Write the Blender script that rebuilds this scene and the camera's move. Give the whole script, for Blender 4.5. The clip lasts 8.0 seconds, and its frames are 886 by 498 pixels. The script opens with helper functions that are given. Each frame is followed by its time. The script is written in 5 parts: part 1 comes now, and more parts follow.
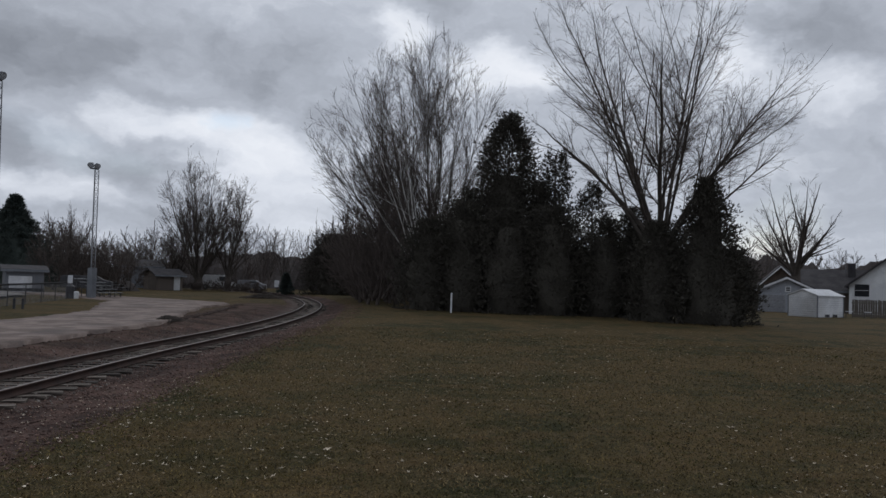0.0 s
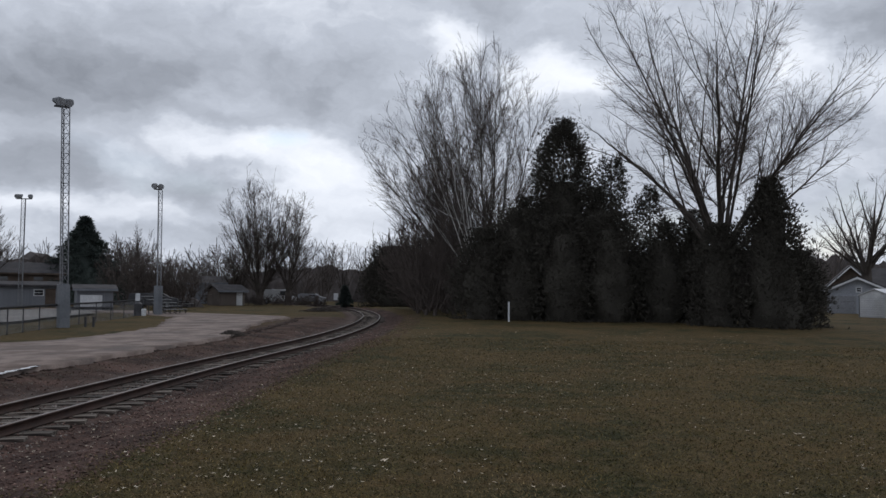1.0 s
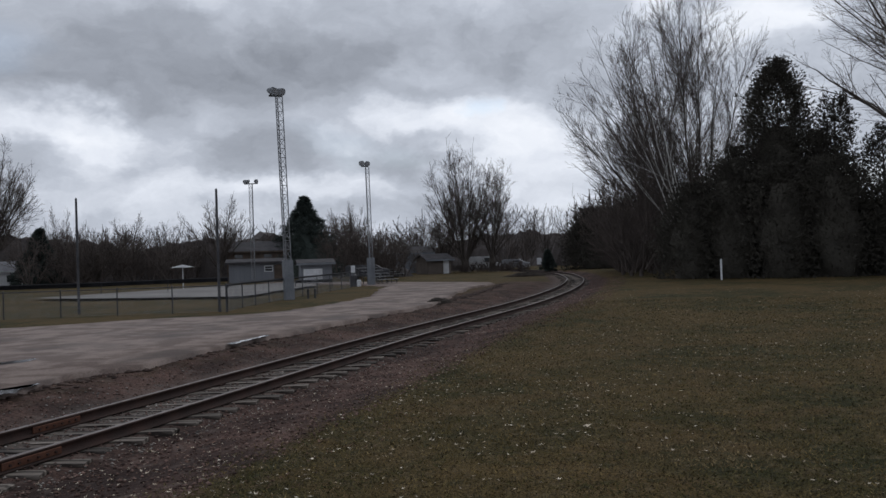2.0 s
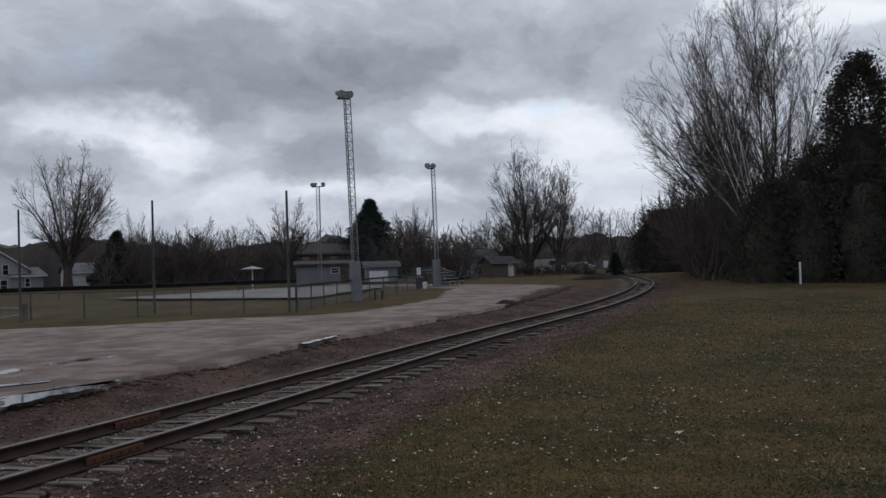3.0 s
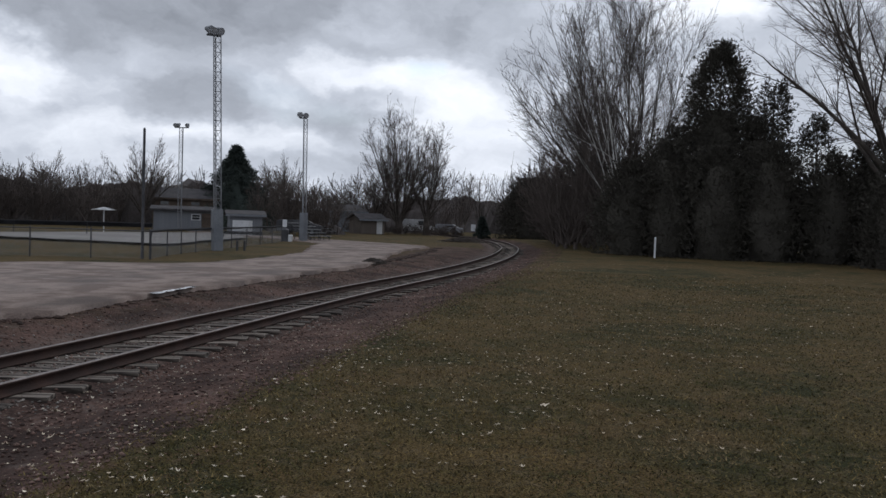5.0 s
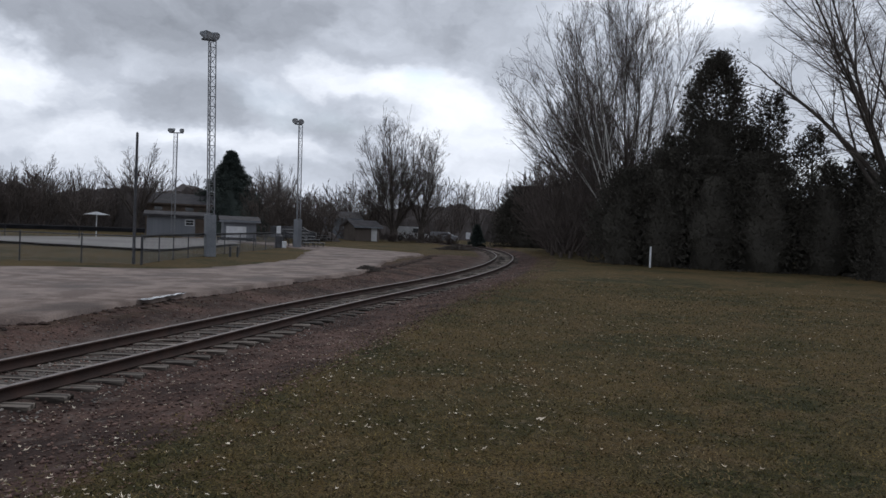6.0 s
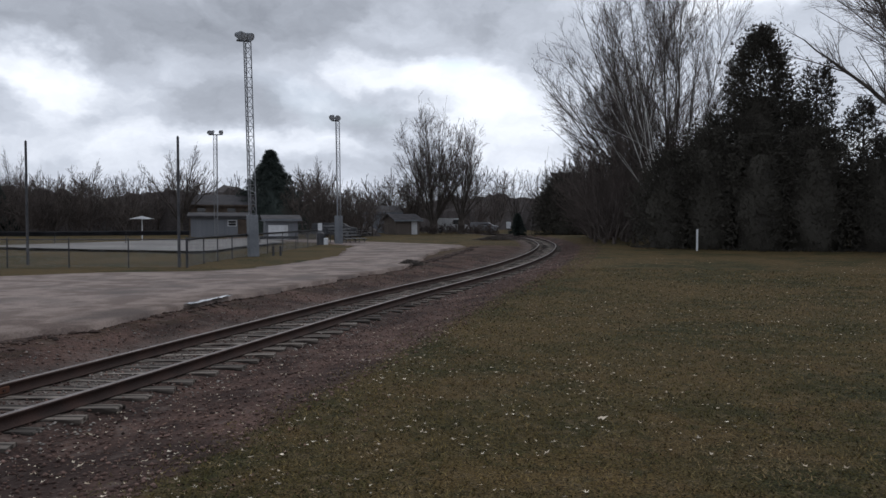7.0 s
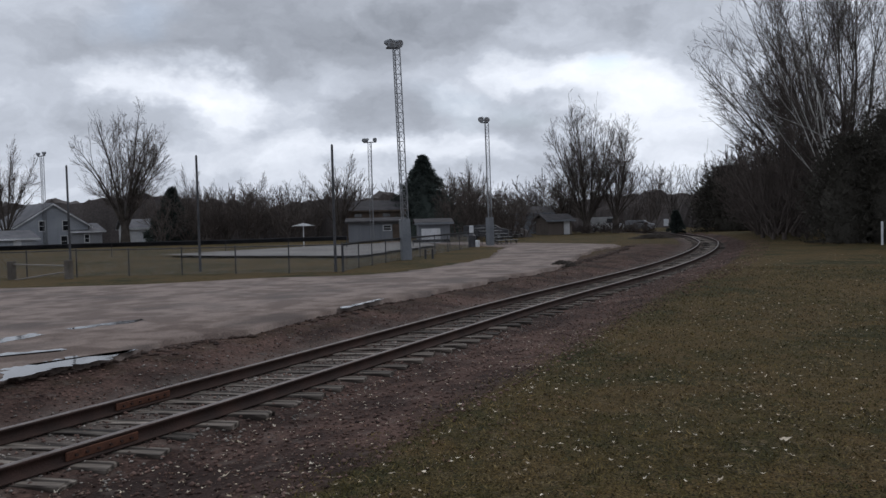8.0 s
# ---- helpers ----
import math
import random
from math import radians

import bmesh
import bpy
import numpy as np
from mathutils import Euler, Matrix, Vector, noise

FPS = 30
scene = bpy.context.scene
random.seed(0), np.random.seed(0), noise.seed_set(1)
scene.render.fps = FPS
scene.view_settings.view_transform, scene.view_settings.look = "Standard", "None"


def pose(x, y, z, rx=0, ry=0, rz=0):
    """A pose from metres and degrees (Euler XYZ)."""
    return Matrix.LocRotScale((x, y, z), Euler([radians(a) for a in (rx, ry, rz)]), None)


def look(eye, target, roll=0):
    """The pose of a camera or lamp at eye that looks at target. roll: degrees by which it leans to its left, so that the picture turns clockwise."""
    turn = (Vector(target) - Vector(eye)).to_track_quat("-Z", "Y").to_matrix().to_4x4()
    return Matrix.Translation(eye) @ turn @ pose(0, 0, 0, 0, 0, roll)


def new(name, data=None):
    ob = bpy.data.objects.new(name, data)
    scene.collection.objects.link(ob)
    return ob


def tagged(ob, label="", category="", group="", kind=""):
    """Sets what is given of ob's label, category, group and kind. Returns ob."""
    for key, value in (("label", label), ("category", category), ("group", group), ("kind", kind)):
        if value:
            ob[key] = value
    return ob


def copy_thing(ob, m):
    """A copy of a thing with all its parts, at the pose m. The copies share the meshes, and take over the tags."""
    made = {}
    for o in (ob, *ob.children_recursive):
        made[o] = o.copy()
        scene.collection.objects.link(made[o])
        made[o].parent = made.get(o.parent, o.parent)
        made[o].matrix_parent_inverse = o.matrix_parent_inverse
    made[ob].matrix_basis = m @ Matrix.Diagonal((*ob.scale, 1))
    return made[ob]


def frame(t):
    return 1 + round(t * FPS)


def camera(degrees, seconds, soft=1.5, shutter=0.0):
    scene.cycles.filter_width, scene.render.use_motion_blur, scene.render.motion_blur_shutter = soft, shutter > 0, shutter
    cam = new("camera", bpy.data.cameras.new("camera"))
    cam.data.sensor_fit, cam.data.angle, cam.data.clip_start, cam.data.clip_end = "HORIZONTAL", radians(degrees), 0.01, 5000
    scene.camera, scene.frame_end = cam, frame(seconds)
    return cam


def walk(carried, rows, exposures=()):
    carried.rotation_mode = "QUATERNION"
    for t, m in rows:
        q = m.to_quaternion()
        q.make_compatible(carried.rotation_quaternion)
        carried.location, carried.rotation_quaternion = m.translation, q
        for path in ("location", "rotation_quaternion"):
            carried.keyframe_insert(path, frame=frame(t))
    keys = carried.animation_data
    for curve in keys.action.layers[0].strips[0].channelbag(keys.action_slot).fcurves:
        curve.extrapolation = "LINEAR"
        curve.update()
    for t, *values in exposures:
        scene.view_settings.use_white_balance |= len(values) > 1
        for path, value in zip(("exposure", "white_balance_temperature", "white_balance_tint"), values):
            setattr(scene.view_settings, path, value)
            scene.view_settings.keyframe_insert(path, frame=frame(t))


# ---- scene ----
cam = camera(58.8, 8.0)
PATH = [
    (0, (0.142, 0.66, 1.608), (0.484, 2.629, 1.691), 2.0),
    (0.5, (0.137, 0.649, 1.587), (0.511, 2.61, 1.706), 2.1),
    (1, (0.21, 0.627, 1.616), (0.408, 2.615, 1.72), 0.6),
    (1.5, (0.299, 0.714, 1.623), (0.23, 2.712, 1.683), -1.0),
    (2, (0.332, 0.799, 1.613), (0.018, 2.774, 1.632), -1.9),
    (2.2, (0.276, 0.836, 1.589), (-0.102, 2.8, 1.595), -2.0),
    (3.3, (0.039, 1.116, 1.553), (-0.442, 3.056, 1.598), -1.4),
    (3.5, (0.057, 1.171, 1.567), (-0.417, 3.113, 1.615), -0.8),
    (4, (0.029, 1.298, 1.555), (-0.345, 3.263, 1.532), 0.4),
    (4.5, (-0.06, 1.434, 1.561), (-0.262, 3.423, 1.491), 1.5),
    (4.7, (-0.076, 1.516, 1.56), (-0.233, 3.508, 1.482), 1.4),
    (6, (-0.097, 1.864, 1.554), (-0.224, 3.859, 1.499), 2.4),
    (6.5, (-0.243, 2.03, 1.584), (-0.346, 4.025, 1.498), 1.0),
    (7, (-0.226, 2.161, 1.605), (-0.454, 4.146, 1.524), 0.1),
    (7.5, (-0.186, 2.397, 1.603), (-0.64, 4.344, 1.532), -0.3),
    (8, (-0.271, 2.734, 1.583), (-0.877, 4.638, 1.51), -1.5),
]

# thinner, brighter and thicker, darker parts of the cloud deck: azimuth, elevation, half width and half height in degrees, amount
THIN = [
    (-32.9, 8.7, 3.5, 2.6, 0.36), (-38.1, 10.3, 5.1, 1.9, 0.25), (-26.1, 10.7, 3.2, 1.4, 0.14), (-16.7, 8.8, 2.8, 1.2, 0.15),
    (-9.4, 10.4, 6.0, 1.6, 0.28), (-3.8, 8.0, 6.0, 4.2, 0.32), (-10.6, 13.7, 2.3, 1.6, 0.15), (-28.8, 5.5, 9.3, 1.6, 0.18),
    (-17.6, 5.3, 7.9, 1.6, 0.16), (-0.6, 4.5, 4.2, 2.8, 0.10), (13.5, 15.2, 3.5, 2.6, 0.42), (6.5, 17.8, 3.0, 2.1, 0.3),
    (36.8, 13.7, 4.6, 2.3, 0.25), (30.6, 15.6, 2.8, 2.3, 0.25),
]
THICK = [
    (-28.0, 13.6, 15.3, 4.4, -0.34), (-11.9, 14.9, 10.7, 4.2, -0.22), (-1.8, 14.3, 6.0, 4.2, -0.12), (-21.5, 8.0, 6.0, 2.1, -0.22),
    (-12.7, 6.5, 3.7, 1.6, -0.16), (-35.1, 6.5, 7.0, 1.9, -0.13), (0.2, 11.5, 4.6, 2.8, -0.1), (35.7, 17.2, 6.0, 2.8, -0.25),
    (36.5, 9.1, 4.6, 2.3, -0.1), (-44.2, 12.7, 7.0, 3.2, -0.15), (-43.2, 7.3, 5.6, 1.9, -0.12),
]
walk(cam, [(t, look(e, g, r)) for t, e, g, r in PATH],
     exposures=[(0, 0.0), (0.5, 0.16), (1, 0.22), (2, 0.12), (3.5, -0.02), (4, -0.15), (4.5, 0.24), (6, 0.34), (6.5, 0.38), (7, 0.40), (8, 0.30)])

# ---- world, sun, exposure ----
SUN_AZ, SUN_EL = radians(20), radians(42)   # azimuth from +Y towards +X
world = bpy.data.worlds.new("overcast_sky")
scene.world = world
world.use_nodes = True
nt = world.node_tree
for n in list(nt.nodes):
    nt.nodes.remove(n)


def wn(kind, **kw):
    n = nt.nodes.new(kind)
    for k, v in kw.items():
        n.inputs[k].default_value = v
    return n


def wmath(op, a, b=None, clamp=False):
    n = nt.nodes.new("ShaderNodeMath")
    n.operation, n.use_clamp = op, clamp
    for i, v in enumerate((a, b)):
        if v is None:
            continue
        if isinstance(v, (int, float)):
            n.inputs[i].default_value = v
        else:
            nt.links.new(v, n.inputs[i])
    return n.outputs[0]


sky = nt.nodes.new("ShaderNodeTexSky")
sky.sky_type, sky.sun_disc = "NISHITA", False
sky.sun_elevation, sky.sun_rotation = SUN_EL, SUN_AZ
tc = nt.nodes.new("ShaderNodeTexCoord")
sep = nt.nodes.new("ShaderNodeSeparateXYZ")
nt.links.new(tc.outputs["Generated"], sep.inputs[0])
# the sky's direction as azimuth and elevation in degrees
angles = nt.nodes.new("ShaderNodeCombineXYZ")
nt.links.new(wmath("MULTIPLY", wmath("ARCTAN2", sep.outputs[0], sep.outputs[1]), 57.296), angles.inputs[0])
nt.links.new(wmath("MULTIPLY", wmath("ARCSINE", sep.outputs[2]), 57.296), angles.inputs[1])


def vmath(op, a, b, c=None):
    n = nt.nodes.new("ShaderNodeVectorMath")
    n.operation = op
    for i, v in enumerate((a, b, c)):
        if v is None:
            continue
        if isinstance(v, tuple):
            n.inputs[i].default_value = v
        else:
            nt.links.new(v, n.inputs[i])
    return n.outputs["Value"] if op == "LENGTH" else n.outputs[0]


def cloud(scale, detail, rough, squash, off, colour=False, src=None):
    """Cloud noise, flattened towards the horizon."""
    n = wn("ShaderNodeTexNoise", Scale=scale, Detail=detail, Roughness=rough)
    nt.links.new(vmath("MULTIPLY_ADD", src or angles.outputs[0], (1.0, squash, 1.0), off), n.inputs["Vector"])
    return n.outputs["Color" if colour else "Fac"]


# ragged edges: the places of the cloud parts are pushed about by a noise of two sizes
push = vmath("SUBTRACT", cloud(0.11, 5.0, 0.62, 1.5, (3.0, 8.0, 0.0), True), (0.5, 0.5, 0.5))
ragged = vmath("MULTIPLY_ADD", push, (11.0, 6.0, 0.0), angles.outputs[0])
big = cloud(0.055, 4.0, 0.5, 2.0, (31.0, 17.0, 0.0), src=ragged)
mid = cloud(0.20, 6.0, 0.56, 1.8, (73.0, 22.0, 0.0), src=ragged)
shape = wmath("ADD", wmath("MULTIPLY", wmath("SUBTRACT", big, 0.5), 0.55), wmath("MULTIPLY", wmath("SUBTRACT", mid, 0.5), 0.62))


def spot(az, el, wide, high, amount):
    """A thick or thin part of the cloud deck round a direction."""
    mr = nt.nodes.new("ShaderNodeMapRange")
    mr.interpolation_type = "SMOOTHSTEP"
    mr.inputs["From Min"].default_value, mr.inputs["From Max"].default_value = 1.25, 0.2
    mr.inputs["To Min"].default_value, mr.inputs["To Max"].default_value = 0.0, amount
    local = vmath("MULTIPLY_ADD", ragged, (1 / wide, 1 / high, 0.0), (-az / wide, -el / high, 0.0))
    nt.links.new(vmath("LENGTH", local, None), mr.inputs["Value"])
    return mr.outputs[0]


for row in THIN + THICK:
    shape = wmath("ADD", shape, spot(*row))
ramp = nt.nodes.new("ShaderNodeValToRGB")
ramp.color_ramp.interpolation = "LINEAR"
els = ramp.color_ramp.elements
els[0].position, els[0].color = 0.0, (0.202, 0.221, 0.260, 1)
els[1].position, els[1].color = 1.0, (0.87, 0.90, 0.96, 1)
for at_, col_ in ((0.30, (0.336, 0.365, 0.423)), (0.52, (0.465, 0.503, 0.578)), (0.76, (0.695, 0.735, 0.815))):
    e = els.new(at_)
    e.color = (*col_, 1)
sc = wmath("ADD", shape, 0.535, True)
nt.links.new(sc, ramp.inputs[0])
skyk = nt.nodes.new("ShaderNodeVectorMath")
skyk.operation = "SCALE"
skyk.inputs["Scale"].default_value = 0.10
nt.links.new(sky.outputs[0], skyk.inputs[0])
mixc = nt.nodes.new("ShaderNodeMix")
mixc.data_type = "RGBA"
gap = cloud(0.05, 3.0, 0.5, 1.8, (110.0, 40.0, 0.0))
cover = nt.nodes.new("ShaderNodeMapRange")
cover.inputs["From Min"].default_value, cover.inputs["From Max"].default_value = 0.62, 0.72
cover.inputs["To Min"].default_value, cover.inputs["To Max"].default_value = 0.0, 0.35
nt.links.new(gap, cover.inputs["Value"])
nt.links.new(wmath("ADD", cover.outputs[0], spot(-6.0, 10.4, 1.6, 1.2, 0.55), True), mixc.inputs["Factor"])
nt.links.new(ramp.outputs[0], mixc.inputs["A"])
nt.links.new(skyk.outputs[0], mixc.inputs["B"])
bg = wn("ShaderNodeBackground", Strength=1.0)
nt.links.new(mixc.outputs["Result"], bg.inputs[0])
out = nt.nodes.new("ShaderNodeOutputWorld")
nt.links.new(bg.outputs[0], out.inputs[0])

sun_data = bpy.data.lights.new("sun", "SUN")
sun_data.energy, sun_data.angle, sun_data.color = 0.35, radians(25), (1.0, 0.96, 0.9)
sun = new("sun", sun_data)
sun.matrix_world = look((60 * math.sin(SUN_AZ), 60 * math.cos(SUN_AZ), 60 * math.tan(SUN_EL)), (0, 0, 0))


# ---- materials ----
def mat(name, a, b, scale=3.0, fine=40.0, rough=0.85, metal=0.0, bump=0.3, c=None, lo=0.35, hi=0.65, island=0.0, obj=0.0, coords="Object", bump_dist=0.02, spec=0.3, stretch=None):
    """Two base colours by a coarse noise, a fine grain on top, optional third colour for stains, bump from the grain."""
    m = bpy.data.materials.new(name)
    m.use_nodes = True
    t = m.node_tree
    bs = t.nodes["Principled BSDF"]
    bs.inputs["Roughness"].default_value, bs.inputs["Metallic"].default_value = rough, metal
    bs.inputs["Specular IOR Level"].default_value = spec
    co = t.nodes.new("ShaderNodeTexCoord")
    src = co.outputs[coords]
    if stretch:
        mp = t.nodes.new("ShaderNodeMapping")
        mp.inputs["Scale"].default_value = stretch
        t.links.new(src, mp.inputs[0])
        src = mp.outputs[0]

    def tex(s, d):
        n = t.nodes.new("ShaderNodeTexNoise")
        n.inputs["Scale"].default_value, n.inputs["Detail"].default_value = s, d
        t.links.new(src, n.inputs["Vector"])
        return n.outputs[0]

    def mr(v, f0, f1, t0, t1):
        n = t.nodes.new("ShaderNodeMapRange")
        for k, x in (("From Min", f0), ("From Max", f1), ("To Min", t0), ("To Max", t1)):
            n.inputs[k].default_value = x
        t.links.new(v, n.inputs["Value"])
        return n.outputs[0]

    def mix(f, x, y, mode="MIX"):
        n = t.nodes.new("ShaderNodeMix")
        n.data_type, n.blend_type = "RGBA", mode
        for k, v in (("Factor", f), ("A", x), ("B", y)):
            if isinstance(v, tuple):
                n.inputs[k].default_value = (*v, 1) if len(v) == 3 else v
            elif isinstance(v, (int, float)):
                n.inputs[k].default_value = v
            else:
                t.links.new(v, n.inputs[k])
        return n.outputs["Result"]

    coarse, grain = tex(scale, 4), tex(fine, 3)
    col = mix(mr(coarse, lo, hi, 0, 1), a, b)
    if c:
        col = mix(mr(tex(scale * 0.37, 5), 0.52, 0.66, 0, 0.85), col, c)
    g = mr(grain, 0.25, 0.75, 0.72, 1.28)
    hsv = t.nodes.new("ShaderNodeHueSaturation")
    t.links.new(col, hsv.inputs["Color"])
    val = g
    for amount, node, socket in ((island, "ShaderNodeNewGeometry", "Random Per Island"), (obj, "ShaderNodeObjectInfo", "Random")):
        if amount:
            s = t.nodes.new(node)
            k = t.nodes.new("ShaderNodeMath")
            k.operation = "MULTIPLY"
            t.links.new(val, k.inputs[0])
            t.links.new(mr(s.outputs[socket], 0, 1, 1 - amount, 1 + amount), k.inputs[1])
            val = k.outputs[0]
    t.links.new(val, hsv.inputs["Value"])
    t.links.new(hsv.outputs[0], bs.inputs["Base Color"])
    if bump:
        bp = t.nodes.new("ShaderNodeBump")
        bp.inputs["Strength"].default_value, bp.inputs["Distance"].default_value = bump, bump_dist
        t.links.new(grain, bp.inputs["Height"])
        t.links.new(bp.outputs[0], bs.inputs["Normal"])
    return m


M = dict(
    asphalt=mat("worn_gravelly_asphalt", (0.142, 0.107, 0.092), (0.238, 0.188, 0.163), 1.3, 28, 0.9, c=(0.104, 0.083, 0.075), bump=0.5, lo=0.42, hi=0.58, bump_dist=0.03),
    wet=mat("shallow_puddle_water", (0.05, 0.05, 0.052), (0.06, 0.058, 0.058), 2, 6, 0.06, bump=0.03, spec=0.9),
    rust=mat("rusty_rail_steel", (0.028, 0.017, 0.014), (0.050, 0.027, 0.021), 3, 60, 0.75, metal=0.2, bump=0.3),
    railtop=mat("worn_rail_head", (0.13, 0.105, 0.095), (0.20, 0.17, 0.16), 4, 40, 0.5, metal=0.5, bump=0.1),
    orange=mat("orange_rust", (0.065, 0.028, 0.018), (0.115, 0.046, 0.026), 8, 60, 0.85),
    tie=mat("weathered_sleeper_wood", (0.030, 0.023, 0.019), (0.265, 0.228, 0.194), 9, 40, 0.9, obj=0.6, lo=0.44, hi=0.66, bump=0.8, stretch=(0.10, 1, 0.6)),
    stone=mat("ballast_stone", (0.054, 0.031, 0.025), (0.165, 0.106, 0.087), 1.2, 30, 0.9, island=0.6),
    greystone=mat("pale_dusty_ballast", (0.11, 0.096, 0.086), (0.26, 0.235, 0.21), 1.2, 30, 0.9, island=0.6),
    litter=mat("brown_leaf_litter", (0.066, 0.036, 0.026), (0.16, 0.094, 0.064), 1.5, 30, 0.85, island=0.5, bump=0.1),
    leaf=mat("dry_fallen_leaves", (0.30, 0.23, 0.155), (0.64, 0.57, 0.46), 1.5, 30, 0.8, island=0.5, bump=0.1),
    grass=mat("short_dull_grass", (0.048, 0.044, 0.013), (0.130, 0.092, 0.036), 1.6, 30, 0.9, c=(0.155, 0.112, 0.056), island=0.8, bump=0),
    bark=mat("grey_brown_bark", (0.045, 0.037, 0.032), (0.085, 0.072, 0.062), 1.5, 25, 0.9, obj=0.15, bump=0.5),
    twig=mat("bare_twigs", (0.062, 0.050, 0.045), (0.108, 0.088, 0.078), 0.6, 20, 0.9, bump=0),
    palebark=mat("pale_peeling_bark", (0.075, 0.067, 0.06), (0.17, 0.156, 0.14), 1.2, 20, 0.85, c=(0.06, 0.05, 0.045)),
    birch=mat("white_birch_bark", (0.34, 0.33, 0.31), (0.50, 0.49, 0.46), 1.5, 20, 0.8, c=(0.12, 0.11, 0.10)),
    cedar=mat("dark_cedar_foliage", (0.052, 0.048, 0.041), (0.068, 0.063, 0.053), 0.8, 15, 0.9, island=0.06, bump=0, spec=0.1),
    spruce=mat("dark_spruce_needles", (0.040, 0.050, 0.046), (0.062, 0.074, 0.066), 0.8, 15, 0.9, island=0.25, bump=0, spec=0.1),
    steel=mat("galvanised_steel", (0.16, 0.165, 0.175), (0.25, 0.255, 0.265), 3, 30, 0.5, metal=0.6, bump=0.1),
    darksteel=mat("dull_dark_steel", (0.05, 0.05, 0.055), (0.09, 0.09, 0.095), 3, 30, 0.6, metal=0.5, bump=0.1),
    greypanel=mat("grey_painted_panel", (0.13, 0.14, 0.155), (0.17, 0.18, 0.195), 1.2, 20, 0.6, bump=0.1),
    black=mat("black_mesh_fabric", (0.012, 0.012, 0.014), (0.022, 0.022, 0.025), 1.0, 60, 0.9),
    soil=mat("dark_crumbled_soil", (0.032, 0.021, 0.017), (0.072, 0.048, 0.039), 1.2, 30, 0.95, island=0.4),
    dullsiding=mat("dull_grey_siding", (0.13, 0.137, 0.152), (0.18, 0.187, 0.204), 0.6, 12, 0.75, bump=0.1),
    sand=mat("pale_infield_sand", (0.16, 0.15, 0.142), (0.225, 0.212, 0.20), 0.25, 20, 0.95),
    white=mat("weathered_white_paint", (0.52, 0.53, 0.55), (0.66, 0.67, 0.68), 1.0, 25, 0.6, c=(0.42, 0.42, 0.42), bump=0.1),
    offwhite=mat("dirty_white_siding", (0.19, 0.195, 0.21), (0.25, 0.255, 0.27), 0.6, 12, 0.7, bump=0.1),
    lightgrey=mat("pale_grey_siding", (0.24, 0.255, 0.285), (0.31, 0.325, 0.35), 0.6, 12, 0.7, bump=0.1),
    roof=mat("dark_shingle_roof", (0.035, 0.033, 0.036), (0.06, 0.056, 0.058), 1.0, 14, 0.9),
    greyroof=mat("grey_shingle_roof", (0.12, 0.12, 0.13), (0.17, 0.17, 0.18), 1.0, 14, 0.9),
    brown=mat("brown_boards", (0.06, 0.045, 0.035), (0.10, 0.075, 0.06), 1.5, 18, 0.85),
    tan=mat("tan_board_siding", (0.09, 0.074, 0.064), (0.125, 0.104, 0.09), 1.0, 14, 0.85),
    glass=mat("dark_window_glass", (0.015, 0.016, 0.018), (0.025, 0.026, 0.03), 1, 5, 0.08, bump=0.0, spec=0.6),
    tyre=mat("black_rubber", (0.015, 0.015, 0.015), (0.025, 0.025, 0.025), 2, 30, 0.85),
    postwood=mat("grey_post_wood", (0.08, 0.07, 0.06), (0.14, 0.125, 0.11), 2, 25, 0.9),
    lens=mat("floodlight_glass", (0.30, 0.32, 0.35), (0.36, 0.38, 0.41), 2, 10, 0.15, bump=0.0, spec=0.6),
    woods=mat("far_bare_woods", (0.06, 0.052, 0.05), (0.09, 0.078, 0.074), 0.15, 4, 0.95, bump=0),
)


# ---- mesh helpers ----
def mesh_np(name, verts, faces, smooth=False):
    """A mesh from arrays: faces all of one size."""
    verts, faces = np.asarray(verts, np.float32), np.asarray(faces, np.int32)
    me = bpy.data.meshes.new(name)
    nf, k = faces.shape
    me.vertices.add(len(verts))
    me.vertices.foreach_set("co", verts.ravel())
    me.loops.add(nf * k)
    me.loops.foreach_set("vertex_index", faces.ravel())
    me.polygons.add(nf)
    me.polygons.foreach_set("loop_start", np.arange(0, nf * k, k, dtype=np.int32))
    me.polygons.foreach_set("loop_total", np.full(nf, k, np.int32))
    if smooth:
        me.polygons.foreach_set("use_smooth", np.ones(nf, bool))
    me.update(calc_edges=True)
    return me


def put_mesh(name, me, material, parent=None, label="", m=None):
    if material and not me.materials:
        me.materials.append(material)
    ob = new(name, me)
    if parent:
        ob.parent = parent
    if m is not None:
        ob.matrix_basis = m
    if label:
        ob["label"] = label
    return ob


def part(name, bm, material, parent=None, label="", m=None):
    me = bpy.data.meshes.new(name)
    bm.to_mesh(me)
    bm.free()
    return put_mesh(name, me, material, parent, label, m)


def thing(name, m, label, category, group="", kind=""):
    ob = new(name)
    ob.matrix_basis = m
    return tagged(ob, label, category, group, kind)


def box(bm, x0, x1, y0, y1, z0, z1, bevel=0.0):
    r = bmesh.ops.create_cube(bm, size=1, matrix=Matrix.Translation(((x0 + x1) / 2, (y0 + y1) / 2, (z0 + z1) / 2)) @ Matrix.Diagonal((x1 - x0, y1 - y0, z1 - z0, 1)))
    if bevel:
        es = list({ed for v in r["verts"] for ed in v.link_edges})
        bmesh.ops.bevel(bm, geom=es, offset=bevel, segments=1, affect="EDGES")
    return bm


def boxed(*a, bevel=0.0):
    return box(bmesh.new(), *a, bevel=bevel)


